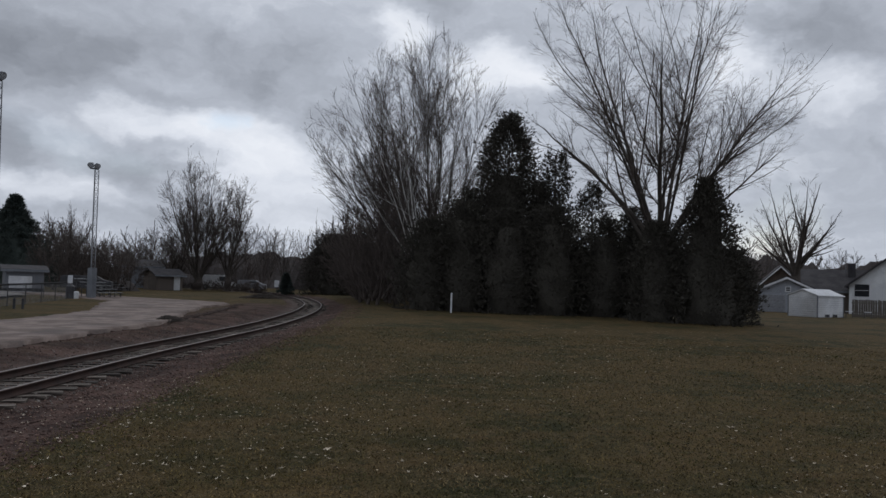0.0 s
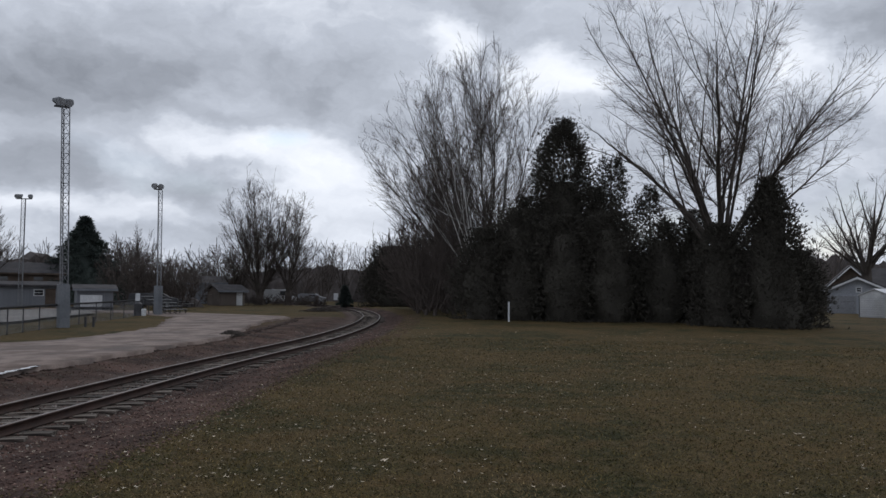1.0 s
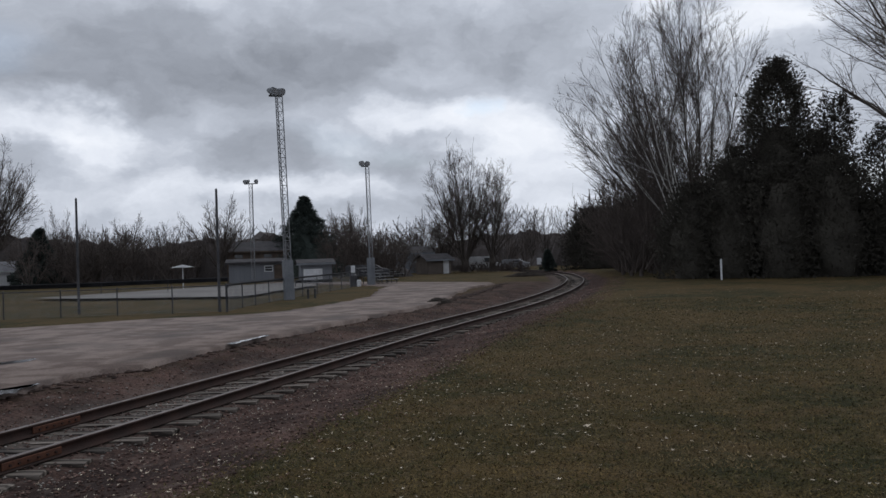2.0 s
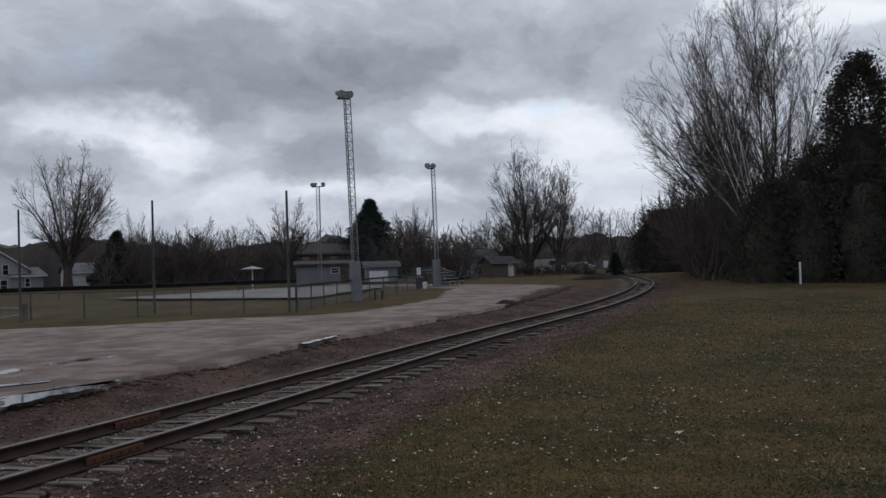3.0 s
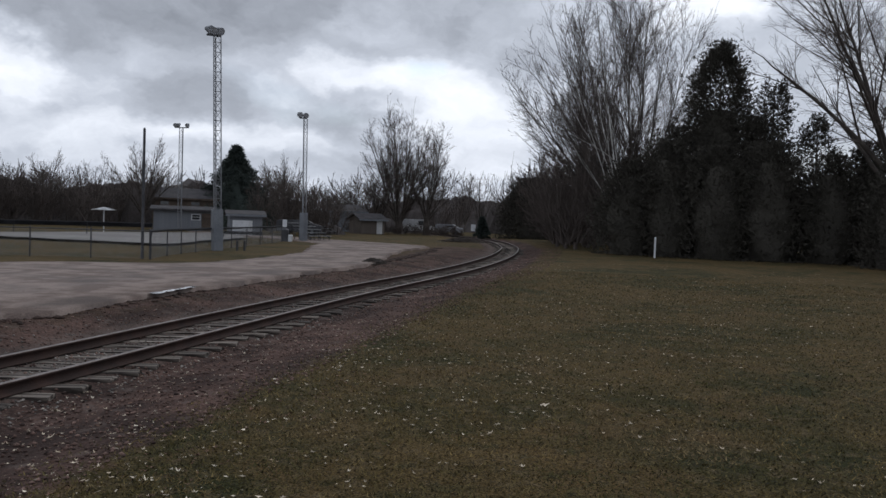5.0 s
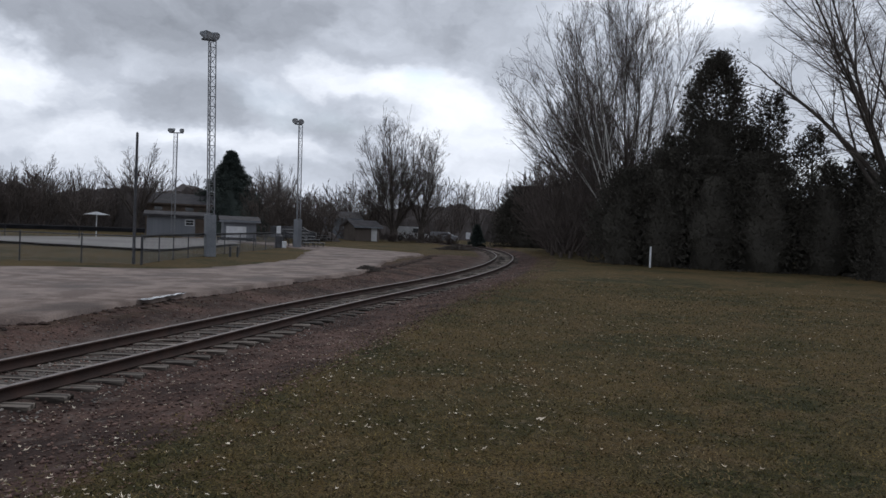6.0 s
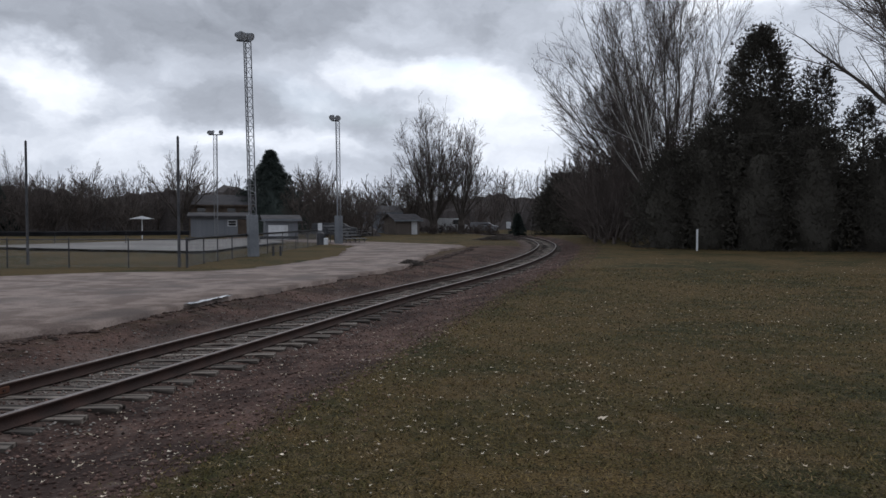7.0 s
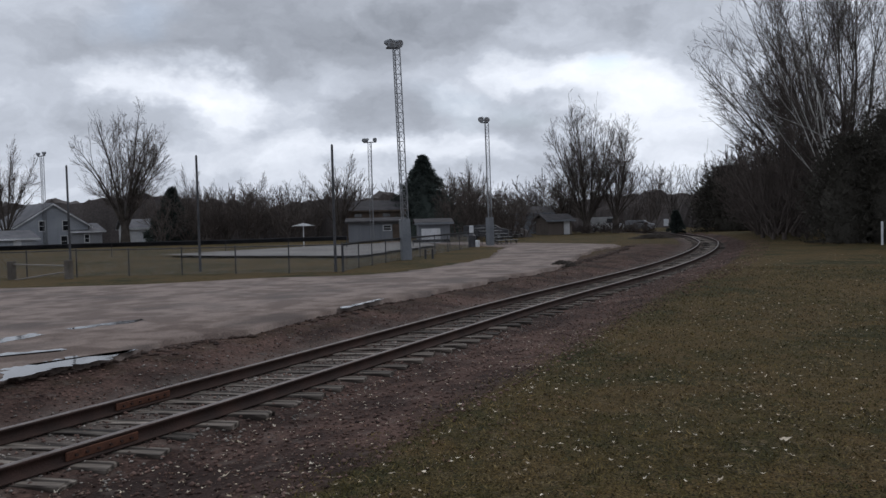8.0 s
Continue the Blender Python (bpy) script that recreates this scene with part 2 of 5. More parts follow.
def rod(bm, a, b, r0, r1=None, sides=8):
    a, b = Vector(a), Vector(b)
    d = b - a
    rot = d.to_track_quat("Z", "Y").to_matrix().to_4x4()
    bmesh.ops.create_cone(bm, cap_ends=True, segments=sides, radius1=r0, radius2=r0 if r1 is None else r1, depth=d.length,
                          matrix=Matrix.Translation((a + b) / 2) @ rot)
    return bm


def rodded(*a, **k):
    return rod(bmesh.new(), *a, **k)


def prism(bm, outline, y0, y1):
    """Extrudes an outline of (x, z) between y0 and y1."""
    f = [bm.verts.new((x, y0, z)) for x, z in outline]
    g = [bm.verts.new((x, y1, z)) for x, z in outline]
    bm.faces.new(f)
    bm.faces.new(g[::-1])
    for i in range(len(f)):
        j = (i + 1) % len(f)
        bm.faces.new((f[j], f[i], g[i], g[j]))
    bmesh.ops.recalc_face_normals(bm, faces=bm.faces)
    return bm


def tubes(segs, sides):
    """Verts and quads of open tubes for rows p0(3), p1(3), r0, r1."""
    s = np.asarray(segs, float)
    a, b, r0, r1 = s[:, 0:3], s[:, 3:6], s[:, 6:7], s[:, 7:8]
    d = b - a
    d /= np.maximum(np.linalg.norm(d, axis=1, keepdims=True), 1e-9)
    ref = np.where(np.abs(d[:, 2:3]) > 0.9, np.array([[1.0, 0, 0]]), np.array([[0, 0, 1.0]]))
    u = np.cross(d, ref)
    u /= np.linalg.norm(u, axis=1, keepdims=True)
    w = np.cross(d, u)
    ang = np.arange(sides) * 2 * np.pi / sides
    ring = u[:, None] * np.cos(ang)[None, :, None] + w[:, None] * np.sin(ang)[None, :, None]
    v = np.concatenate([a[:, None] + ring * r0[:, None], b[:, None] + ring * r1[:, None]], 1).reshape(-1, 3)
    i = np.arange(sides)
    j = (i + 1) % sides
    q = np.stack([i, j, j + sides, i + sides], 1)
    f = (np.arange(len(s))[:, None, None] * 2 * sides + q[None]).reshape(-1, 4)
    return v, f


# ---- the line of the track ----
LINE = [(-20, -38), (-15.2, -22), (-10.4, -6), (-8.1, 2), (-6.95, 7.5), (-6.45, 10), (-6.0, 12.5), (-5.42, 16), (-4.45, 21.7), (-3.5, 26.4), (-2.3, 32),
        (-1.3, 37.5), (-0.3, 45), (0.35, 52), (0.75, 60), (0.75, 68), (-0.3, 82), (-3.5, 98), (-9.5, 115), (-20, 135)]


def smooth_line(pts, step):
    pts = [np.array(p, float) for p in pts]
    pts = [2 * pts[0] - pts[1]] + pts + [2 * pts[-1] - pts[-2]]
    res = []
    for i in range(1, len(pts) - 2):
        a, b, c, d = pts[i - 1:i + 3]
        for k in range(20):
            t = k / 20
            res.append(0.5 * (2 * b + (c - a) * t + (2 * a - 5 * b + 4 * c - d) * t * t + (3 * b - a - 3 * c + d) * t ** 3))
    res = np.array(res)
    for _ in range(30):
        res[1:-1] = (res[:-2] + 2 * res[1:-1] + res[2:]) / 4
    s = np.concatenate([[0], np.cumsum(np.linalg.norm(np.diff(res, axis=0), axis=1))])
    n = int(s[-1] / step)
    q = np.arange(n) * step
    return np.stack([np.interp(q, s, res[:, 0]), np.interp(q, s, res[:, 1])], 1)


TRACK = smooth_line(LINE, 0.54)
TDIR = np.gradient(TRACK, axis=0)
TDIR /= np.linalg.norm(TDIR, axis=1, keepdims=True)
TSIDE = np.stack([TDIR[:, 1], -TDIR[:, 0]], 1)      # to the lawn's side
RAIL_TOP = -0.50


def off_track(x, y):
    """Signed distance from the track's middle, positive towards the lawn."""
    x, y = np.asarray(x, float), np.asarray(y, float)
    best, sign = np.full(x.shape, 1e9), np.ones(x.shape)
    for k in range(0, len(TRACK), 4):
        dx, dy = x - TRACK[k, 0], y - TRACK[k, 1]
        al = dx * TDIR[k, 0] + dy * TDIR[k, 1]
        ac = dx * TSIDE[k, 0] + dy * TSIDE[k, 1]
        dd = np.where(np.abs(al) < 1.2, np.abs(ac), np.hypot(dx, dy))
        m = dd < best
        best, sign = np.where(m, dd, best), np.where(m, np.where(ac >= 0, 1.0, -1.0), sign)
    return best * sign


def ease(v, a, b):
    k = np.clip((v - a) / (b - a), 0, 1)
    return k * k * (3 - 2 * k)


def lumps(x, y):
    return (np.sin(x * 1.7 + 1.3 * np.sin(y * 0.9)) * np.sin(y * 1.3 + 0.7 * np.sin(x * 1.1)) * 0.5 + np.sin(x * 0.31 + 2) * np.sin(y * 0.27 + 1)) * 0.022


def grass_edge(y):
    """How far from the track's middle the lawn begins."""
    return np.interp(y, [-40, 6, 12, 20, 28, 46, 80], [4.2, 3.9, 3.6, 3.4, 3.1, 2.6, 2.4])


def ground_z(x, y, d=None):
    x, y = np.asarray(x, float), np.asarray(y, float)
    d = off_track(x, y) if d is None else d
    e = grass_edge(y)
    right = -0.72 + 0.25 * ease(d, 1.1, e + 0.6) + 0.21 * ease(np.hypot(x, y), 16, 46)
    left = -0.71 + 0.19 * ease(-d, 1.4, 3.0) + 0.06 * ease(-d, 7, 12) + 0.15 * ease(-x, 34, 62)
    z = np.where(d > 0, right, left)
    z = np.where(np.abs(d) < 1.2, -0.685 - 0.05 * ease(np.abs(d), 0.8, 1.2), z)
    far = ease(y, 75, 110)
    z = z * (1 - far) + far * np.where(np.abs(d) < 2.5, -0.70, -0.55)
    z = z - 0.25 * ease(x, 46, 62) * (d > 0)
    return z + lumps(x, y) * np.clip((np.abs(d) - 1.2) / 1.5, 0, 1)


# ---- ground ----
def axis(lo, hi, step, reach):
    a = list(np.arange(lo, hi + step / 2, step))
    s, up = step, hi
    while up < reach:
        s *= 1.22
        up += s
        a.append(up)
    s, dn = step, lo
    while dn > -reach:
        s *= 1.22
        dn -= s
        a.insert(0, dn)
    return np.array(a)


gx, gy = axis(-16, 9, 0.3, 1600), axis(0, 60, 0.4, 1600)
GX, GY = np.meshgrid(gx, gy)
GD = off_track(GX, GY)
GZ = ground_z(GX, GY, GD)
nx, ny = len(gx), len(gy)
ii = (np.arange(ny - 1)[:, None] * nx + np.arange(nx - 1)[None]).ravel()
gme = mesh_np("ground", np.stack([GX.ravel(), GY.ravel(), GZ.ravel()], 1), np.stack([ii, ii + 1, ii + nx + 1, ii + nx], 1), True)
# two plain masks: how much gravel and dirt, how worn
gravel = np.where(GD > 0, 1 - ease(GD, grass_edge(GY) - 1.0, grass_edge(GY) + 0.5), 1 - 0.42 * ease(-GD, 1.5, 2.4) - 0.35 * ease(-GD, 4.6, 7.0))
gravel = np.where(GY > 62, gravel * (1 - ease(np.abs(GD), 1.5, 3.0)), gravel)
at = gme.attributes.new("gravel", "FLOAT", "POINT")
at.data.foreach_set("value", gravel.ravel().astype(np.float32))
stripe = np.maximum(0.55 * np.exp(-((GD + 1.35) / 0.42) ** 2), 0.9 * np.exp(-(GD / 0.75) ** 4))
at = gme.attributes.new("track_dirt", "FLOAT", "POINT")
at.data.foreach_set("value", stripe.ravel().astype(np.float32))


def ground_material():
    m = bpy.data.materials.new("lawn_and_gravel_ground")
    m.use_nodes = True
    t = m.node_tree
    bs = t.nodes["Principled BSDF"]
    bs.inputs["Roughness"].default_value, bs.inputs["Specular IOR Level"].default_value = 0.95, 0.15
    co = t.nodes.new("ShaderNodeTexCoord")

    def tex(s, d=4.0):
        n = t.nodes.new("ShaderNodeTexNoise")
        n.inputs["Scale"].default_value, n.inputs["Detail"].default_value = s, d
        t.links.new(co.outputs["Object"], n.inputs["Vector"])
        return n.outputs[0]

    def ramp(v, stops):
        n = t.nodes.new("ShaderNodeValToRGB")
        els = n.color_ramp.elements
        for k, (p, c) in enumerate(stops):
            e = els[k] if k < 2 else els.new(p)
            e.position, e.color = p, (*c, 1)
        t.links.new(v, n.inputs[0])
        return n.outputs[0]

    def mix(f, a, b, mode="MIX"):
        n = t.nodes.new("ShaderNodeMix")
        n.data_type, n.blend_type = "RGBA", mode
        for k, v in (("Factor", f), ("A", a), ("B", b)):
            if isinstance(v, (tuple, float, int)):
                n.inputs[k].default_value = v
            else:
                t.links.new(v, n.inputs[k])
        return n.outputs["Result"]

    def math2(op, a, b):
        n = t.nodes.new("ShaderNodeMath")
        n.operation, n.use_clamp = op, True
        for k, v in enumerate((a, b)):
            if isinstance(v, (int, float)):
                n.inputs[k].default_value = v
            else:
                t.links.new(v, n.inputs[k])
        return n.outputs[0]

    def attr(name):
        n = t.nodes.new("ShaderNodeAttribute")
        n.attribute_name = name
        return n.outputs["Fac"]

    lawn = ramp(tex(1.1, 8), [(0.38, (0.027, 0.029, 0.008)), (0.62, (0.086, 0.057, 0.024)), (0.5, (0.049, 0.040, 0.0135))])
    lawn = mix(ramp(tex(0.22, 4), [(0.42, (0, 0, 0)), (0.58, (0.8, 0.8, 0.8))]), lawn, (0.100, 0.066, 0.027, 1))
    lawn = mix(ramp(tex(7.5, 6), [(0.50, (0, 0, 0)), (0.70, (0.75, 0.75, 0.75))]), lawn, (0.125, 0.094, 0.056, 1))
    lawn = mix(ramp(tex(4.2, 6), [(0.54, (0, 0, 0)), (0.70, (0.8, 0.8, 0.8))]), lawn, (0.036, 0.036, 0.014, 1))
    lawn = mix(1.0, lawn, ramp(tex(55, 6), [(0.36, (0.20, 0.20, 0.17)), (0.64, (1.52, 1.49, 1.34))]), "MULTIPLY")
    dirt = ramp(tex(1.1, 7), [(0.36, (0.034, 0.0195, 0.0158)), (0.64, (0.100, 0.060, 0.048))])
    dirt = mix(0.9, dirt, ramp(tex(19, 6), [(0.32, (0.4, 0.4, 0.4)), (0.68, (1.6, 1.6, 1.6))]), "MULTIPLY")
    dirt = mix(ramp(tex(0.42, 6), [(0.50, (0, 0, 0)), (0.62, (0.8, 0.8, 0.8))]), dirt, (0.028, 0.0175, 0.0145, 1))
    dirt = mix(ramp(tex(3.4, 6), [(0.56, (0, 0, 0)), (0.68, (0.6, 0.6, 0.6))]), dirt, (0.115, 0.088, 0.076, 1))
    pale = ramp(tex(14, 6), [(0.3, (0.10, 0.084, 0.074)), (0.7, (0.20, 0.175, 0.155))])
    dirt = mix(math2("MULTIPLY", attr("track_dirt"), ramp(tex(1.3, 5), [(0.36, (0.3, 0.3, 0.3)), (0.56, (0.9, 0.9, 0.9))])), dirt, pale)
    edge = math2("ADD", attr("gravel"), math2("SUBTRACT", tex(2.2, 6), 0.5))
    edge = ramp(edge, [(0.38, (0, 0, 0)), (0.62, (1, 1, 1))])
    t.links.new(mix(edge, lawn, dirt), bs.inputs["Base Color"])
    bp = t.nodes.new("ShaderNodeBump")
    bp.inputs["Strength"].default_value, bp.inputs["Distance"].default_value = 0.9, 0.05
    t.links.new(tex(23, 6), bp.inputs["Height"])
    t.links.new(bp.outputs[0], bs.inputs["Normal"])
    return m


ground = put_mesh("ground", gme, ground_material())
tagged(ground, "dull lawn sloping to a reddish gravel strip beside the track", "ground", kind="structure")


# ---- parking lot: a broken asphalt slab ----
LOT_Z = -0.40
LOT_NEAR = [(-38, -26), (-20, -19.3), (-8, -15.2), (2, -12.3), (8, -10.2), (11.2, -9.3), (13.0, -9.0), (14.9, -9.05), (15.6, -8.4), (18.4, -8.2), (21.0, -7.95), (24.4, -7.2), (29.4, -6.4),
            (33.5, -5.5), (38.5, -5.5), (43.5, -5.9), (49.5, -5.9), (56.5, -5.0), (59, -5.6), (61.5, -8.6), (65, -13.4), (70, -19.5), (75, -27)]
LOT_FAR = [(-38, -80), (10, -75), (19, -45), (22.5, -30), (24.6, -22.2), (26.2, -18.5), (28.6, -15.7), (30.0, -12.4), (31.5, -11.1), (35, -10.6), (41, -10.2), (51, -11.8), (56, -12.8), (62, -16.3),
           (66, -20.5), (75, -30)]
rnd = random.Random(4)
ys = np.arange(-38, 75, 0.3)
xn = np.interp(ys, *np.array(LOT_NEAR).T) + np.convolve(np.array([rnd.gauss(0, 0.13) for _ in ys]), (0.25, 0.5, 0.25), "same")
xf = np.interp(ys, *np.array(LOT_FAR).T) + np.convolve(np.array([rnd.gauss(0, 0.25) for _ in ys]), (0.25, 0.5, 0.25), "same")
cols = 14
tt = np.linspace(0, 1, cols)
lx = xn[:, None] * (1 - tt) + xf[:, None] * tt
ly = np.repeat(ys[:, None], cols, 1)
lz = np.full_like(lx, LOT_Z)
lx = np.concatenate([lx[:, :1] + 0.05, lx, lx[:, -1:] - 0.05], 1)
ly = np.concatenate([ly[:, :1], ly, ly[:, -1:]], 1)
lz = np.concatenate([lz[:, :1] - 0.3, lz, lz[:, -1:] - 0.3], 1)
w = cols + 2
ii = (np.arange(len(ys) - 1)[:, None] * w + np.arange(w - 1)[None]).ravel()
lot_me = mesh_np("parking_lot", np.stack([lx.ravel(), ly.ravel(), lz.ravel()], 1), np.stack([ii, ii + w, ii + w + 1, ii + 1], 1))
tagged(put_mesh("parking_lot", lot_me, M["asphalt"]), "worn grey gravelly parking lot with a broken edge", "parking lot", kind="structure")


def flat_patch(name, pts, z, material, label, category, seed, amp):
    rnd = random.Random(seed)
    bm = bmesh.new()
    vs = []
    for i, (a, b) in enumerate(pts):
        c, d = pts[(i + 1) % len(pts)]
        for k in range(8):
            t = k / 8
            vs.append(bm.verts.new((a + (c - a) * t + rnd.gauss(0, amp), b + (d - b) * t + rnd.gauss(0, amp), z)))
    bmesh.ops.triangulate(bm, faces=[bm.faces.new(vs)])
    bmesh.ops.recalc_face_normals(bm, faces=bm.faces)
    ob = part(name, bm, material)
    if ob.data.polygons[0].normal.z < 0:
        ob.data.flip_normals()
    return tagged(ob, label, category, kind="structure")


for k, pts in enumerate([[(-9.81, 11.51), (-9.66, 11.98), (-9.54, 12.63), (-8.95, 12.82), (-8.99, 13.46), (-8.78, 12.5), (-9.03, 11.86), (-9.05, 11.22), (-9.05, 10.8)],
                         [(-12.57, 14.09), (-12.45, 14.75), (-12.07, 14.58), (-12.08, 13.62)],
                         [(-12.38, 15.54), (-11.79, 17.03), (-11.42, 16.79), (-12.05, 15.34)],
                         [(-11.04, 12.66), (-10.35, 13.32), (-10.11, 13.12), (-10.8, 12.43)],
                         [(-8.2, 19.6), (-8.08, 20.6), (-7.95, 21.6), (-7.86, 21.2), (-7.93, 20.2), (-8.05, 19.3)]]):
    flat_patch("water_%d" % (k + 1), pts, LOT_Z + 0.006, M["wet"], "shallow rain puddle on the parking lot", "puddle", k, 0.05)
flat_patch("infield", [(-35.6, 48.9), (-30, 46.5), (-22.9, 44.6), (-18.4, 44.0), (-19, 60), (-24, 70), (-31, 62)], -0.30, M["sand"], "pale bare sand infield of a ball field", "ball field", 9, 0.12)


# ---- railway track ----
track = thing("railway_track", pose(0, 0, 0), "single rusty railway track on weathered wooden sleepers", "railway track")


def rail_mesh(side):
    prof = [(-0.066, -0.16), (0.066, -0.16), (0.066, -0.145), (0.010, -0.125), (0.010, -0.045), (0.034, -0.036), (0.036, -0.006), (0.028, 0.0),
            (-0.028, 0.0), (-0.036, -0.006), (-0.034, -0.036), (-0.010, -0.045), (-0.010, -0.125), (-0.066, -0.145)]
    c = TRACK + TSIDE * side
    n, k = len(c), len(prof)
    pr = np.array(prof)
    v = np.zeros((n, k, 3))
    v[:, :, :2] = c[:, None] + TSIDE[:, None] * pr[None, :, :1]
    v[:, :, 2] = RAIL_TOP + pr[None, :, 1]
    f = []
    i, j = np.arange(k), (np.arange(k) + 1) % k
    for s in range(n - 1):
        f.append(np.stack([s * k + i, s * k + j, (s + 1) * k + j, (s + 1) * k + i], 1))
    me = mesh_np("rail", v.reshape(-1, 3), np.concatenate(f))
    me.materials.append(M["rust"])
    me.materials.append(M["railtop"])
    mi = np.tile(np.isin(i, (6, 7, 8)).astype(np.int32), n - 1)
    me.polygons.foreach_set("material_index", mi)
    return me


for side in (-0.65, 0.65):
    put_mesh("rail", rail_mesh(side), None, track, "rusty steel rail with a worn bright head")

tie_meshes = []
for s in range(6):
    bm = boxed(-1.15, 1.15, -0.115, 0.115, -0.18, 0.0, bevel=0.006)
    rnd = random.Random(s)
    bmesh.ops.subdivide_edges(bm, edges=[e for e in bm.edges if abs(e.verts[0].co.x - e.verts[1].co.x) > 1], cuts=4)
    for v in bm.verts:
        v.co += Vector((rnd.gauss(0, 0.018), rnd.gauss(0, 0.007), rnd.gauss(0, 0.005)))
    me = bpy.data.meshes.new("sleeper")
    bm.to_mesh(me)
    bm.free()
    me.materials.append(M["tie"])
    tie_meshes.append(me)
rnd = random.Random(12)
near_ties = [k for k in range(len(TRACK)) if TRACK[k, 1] > -8]
for k in near_ties[:230]:
    x, y = TRACK[k] + TSIDE[k] * rnd.gauss(0, 0.06)
    ob = put_mesh("sleeper", tie_meshes[rnd.randrange(6)], None, track)
    ob.matrix_basis = pose(x, y, RAIL_TOP - 0.162 + rnd.uniform(-0.012, 0.0), rnd.gauss(0, 0.8), rnd.gauss(0, 0.5), math.degrees(math.atan2(-TSIDE[k, 1] * -1, TSIDE[k, 0])) + 17 + rnd.gauss(0, 1.4))
# joint bars at the rail ends
for (jx, jy) in ((-5.85, 9.3), (-6.92, 10.8)):
    k = int(np.argmin(np.hypot(TRACK[:, 0] - jx, TRACK[:, 1] - jy)))
    side = 0.65 if off_track(np.array([jx]), np.array([jy]))[0] > 0 else -0.65
    k = int(np.argmin(np.hypot(TRACK[:, 0] + TSIDE[:, 0] * side - jx, TRACK[:, 1] + TSIDE[:, 1] * side - jy)))
    p = TRACK[k] + TSIDE[k] * side
    a = math.degrees(math.atan2(TDIR[k, 1], TDIR[k, 0]))
    bm = boxed(-0.42, 0.42, 0.022, 0.046, -0.128, -0.04, bevel=0.006)
    box(bm, -0.42, 0.42, -0.046, -0.022, -0.128, -0.04, bevel=0.006)
    bar = part("joint_bar", bm, M["orange"], track, "orange rusted joint bar", pose(p[0], p[1], RAIL_TOP, 0, 0, a))
    for q in (-0.32, -0.2, -0.07, 0.07, 0.2, 0.32):
        part("bolt", rodded((q, -0.07, -0.085), (q, 0.07, -0.085), 0.016, sides=6), M["rust"], bar)

# ballast and pebbles
rng = np.random.default_rng(5)


def scatter_stones(n, d0, d1, y0, y1, smin, smax, bias):
    y = y0 + (y1 - y0) * rng.random(n) ** bias
    ks = np.clip(np.searchsorted(TRACK[:, 1], y), 0, len(TRACK) - 1)
    d = rng.uniform(d0, d1, n)
    x = TRACK[ks, 0] + d / np.maximum(TSIDE[ks, 0], 0.3)
    return x, y


def stones(x, y, smin, smax, lift=0.35, flat=0.75):
    n = len(x)
    s = rng.uniform(smin, smax, n)
    base = np.array([(1, 0, 0), (-0.9, 0.1, 0), (0.1, 1, 0), (0, -0.9, 0.1), (0.1, 0, 0.8), (0, 0.1, -0.8)])
    v = base[None] * (1 + rng.uniform(-0.35, 0.35, (n, 6, 3)))
    a = rng.uniform(0, 6.28, n)
    c, q = np.cos(a), np.sin(a)
    v = np.stack([v[..., 0] * c[:, None] - v[..., 1] * q[:, None], v[..., 0] * q[:, None] + v[..., 1] * c[:, None], v[..., 2] * flat], -1) * s[:, None, None]
    v += np.stack([x, y, ground_z(x, y) + s * lift], 1)[:, None]
    fb = np.array([(0, 2, 4), (2, 1, 4), (1, 3, 4), (3, 0, 4), (2, 0, 5), (1, 2, 5), (3, 1, 5), (0, 3, 5)])
    f = (np.arange(n)[:, None, None] * 6 + fb[None]).reshape(-1, 3)
    return v.reshape(-1, 3), f


xa, ya = scatter_stones(15000, -1.3, 3.6, 3, 60, 0, 0, 1.8)
xb, yb = scatter_stones(3500, -3.4, -1.2, 3, 50, 0, 0, 1.7)
v, f = stones(np.concatenate([xa, xb]), np.concatenate([ya, yb]), 0.010, 0.034)
tagged(put_mesh("ballast", mesh_np("ballast", v, f), M["stone"]), "loose reddish grey ballast stones along the track", "gravel", kind="stuff")

xc, yc = scatter_stones(4200, -0.66, 0.66, 3, 60, 0, 0, 1.8)
xd, yd = scatter_stones(1000, -2.5, -1.0, 3, 45, 0, 0, 1.7)
xe, ye = scatter_stones(1300, 0.75, 1.5, 3, 40, 0, 0, 1.7)
v, f = stones(np.concatenate([xc, xd, xe]), np.concatenate([yc, yd, ye]), 0.008, 0.030)
tagged(put_mesh("pale_ballast", mesh_np("pale_ballast", v, f), M["greystone"]), "pale dusty ballast stones packed between the rails", "gravel", kind="stuff")

# rubble lumps along the broken lot edge
n = 1700
y = rng.uniform(8, 58, n)
ks = np.clip(np.searchsorted(TRACK[:, 1], y), 0, len(TRACK) - 1)
edge_d = np.interp(y, [8, 15, 22, 37, 57], [3.35, 3.3, 3.6, 4.3, 5.3])
x = TRACK[ks, 0] - (edge_d - np.abs(rng.normal(0, 0.22, n))) / TSIDE[ks, 0]
v, f = stones(x, y, 0.03, 0.13, 0.1, 0.38)
tagged(put_mesh("rubble", mesh_np("rubble", v, f), M["soil"]), "crumbled asphalt and dirt lumps at the lot's edge", "rubble", kind="stuff")


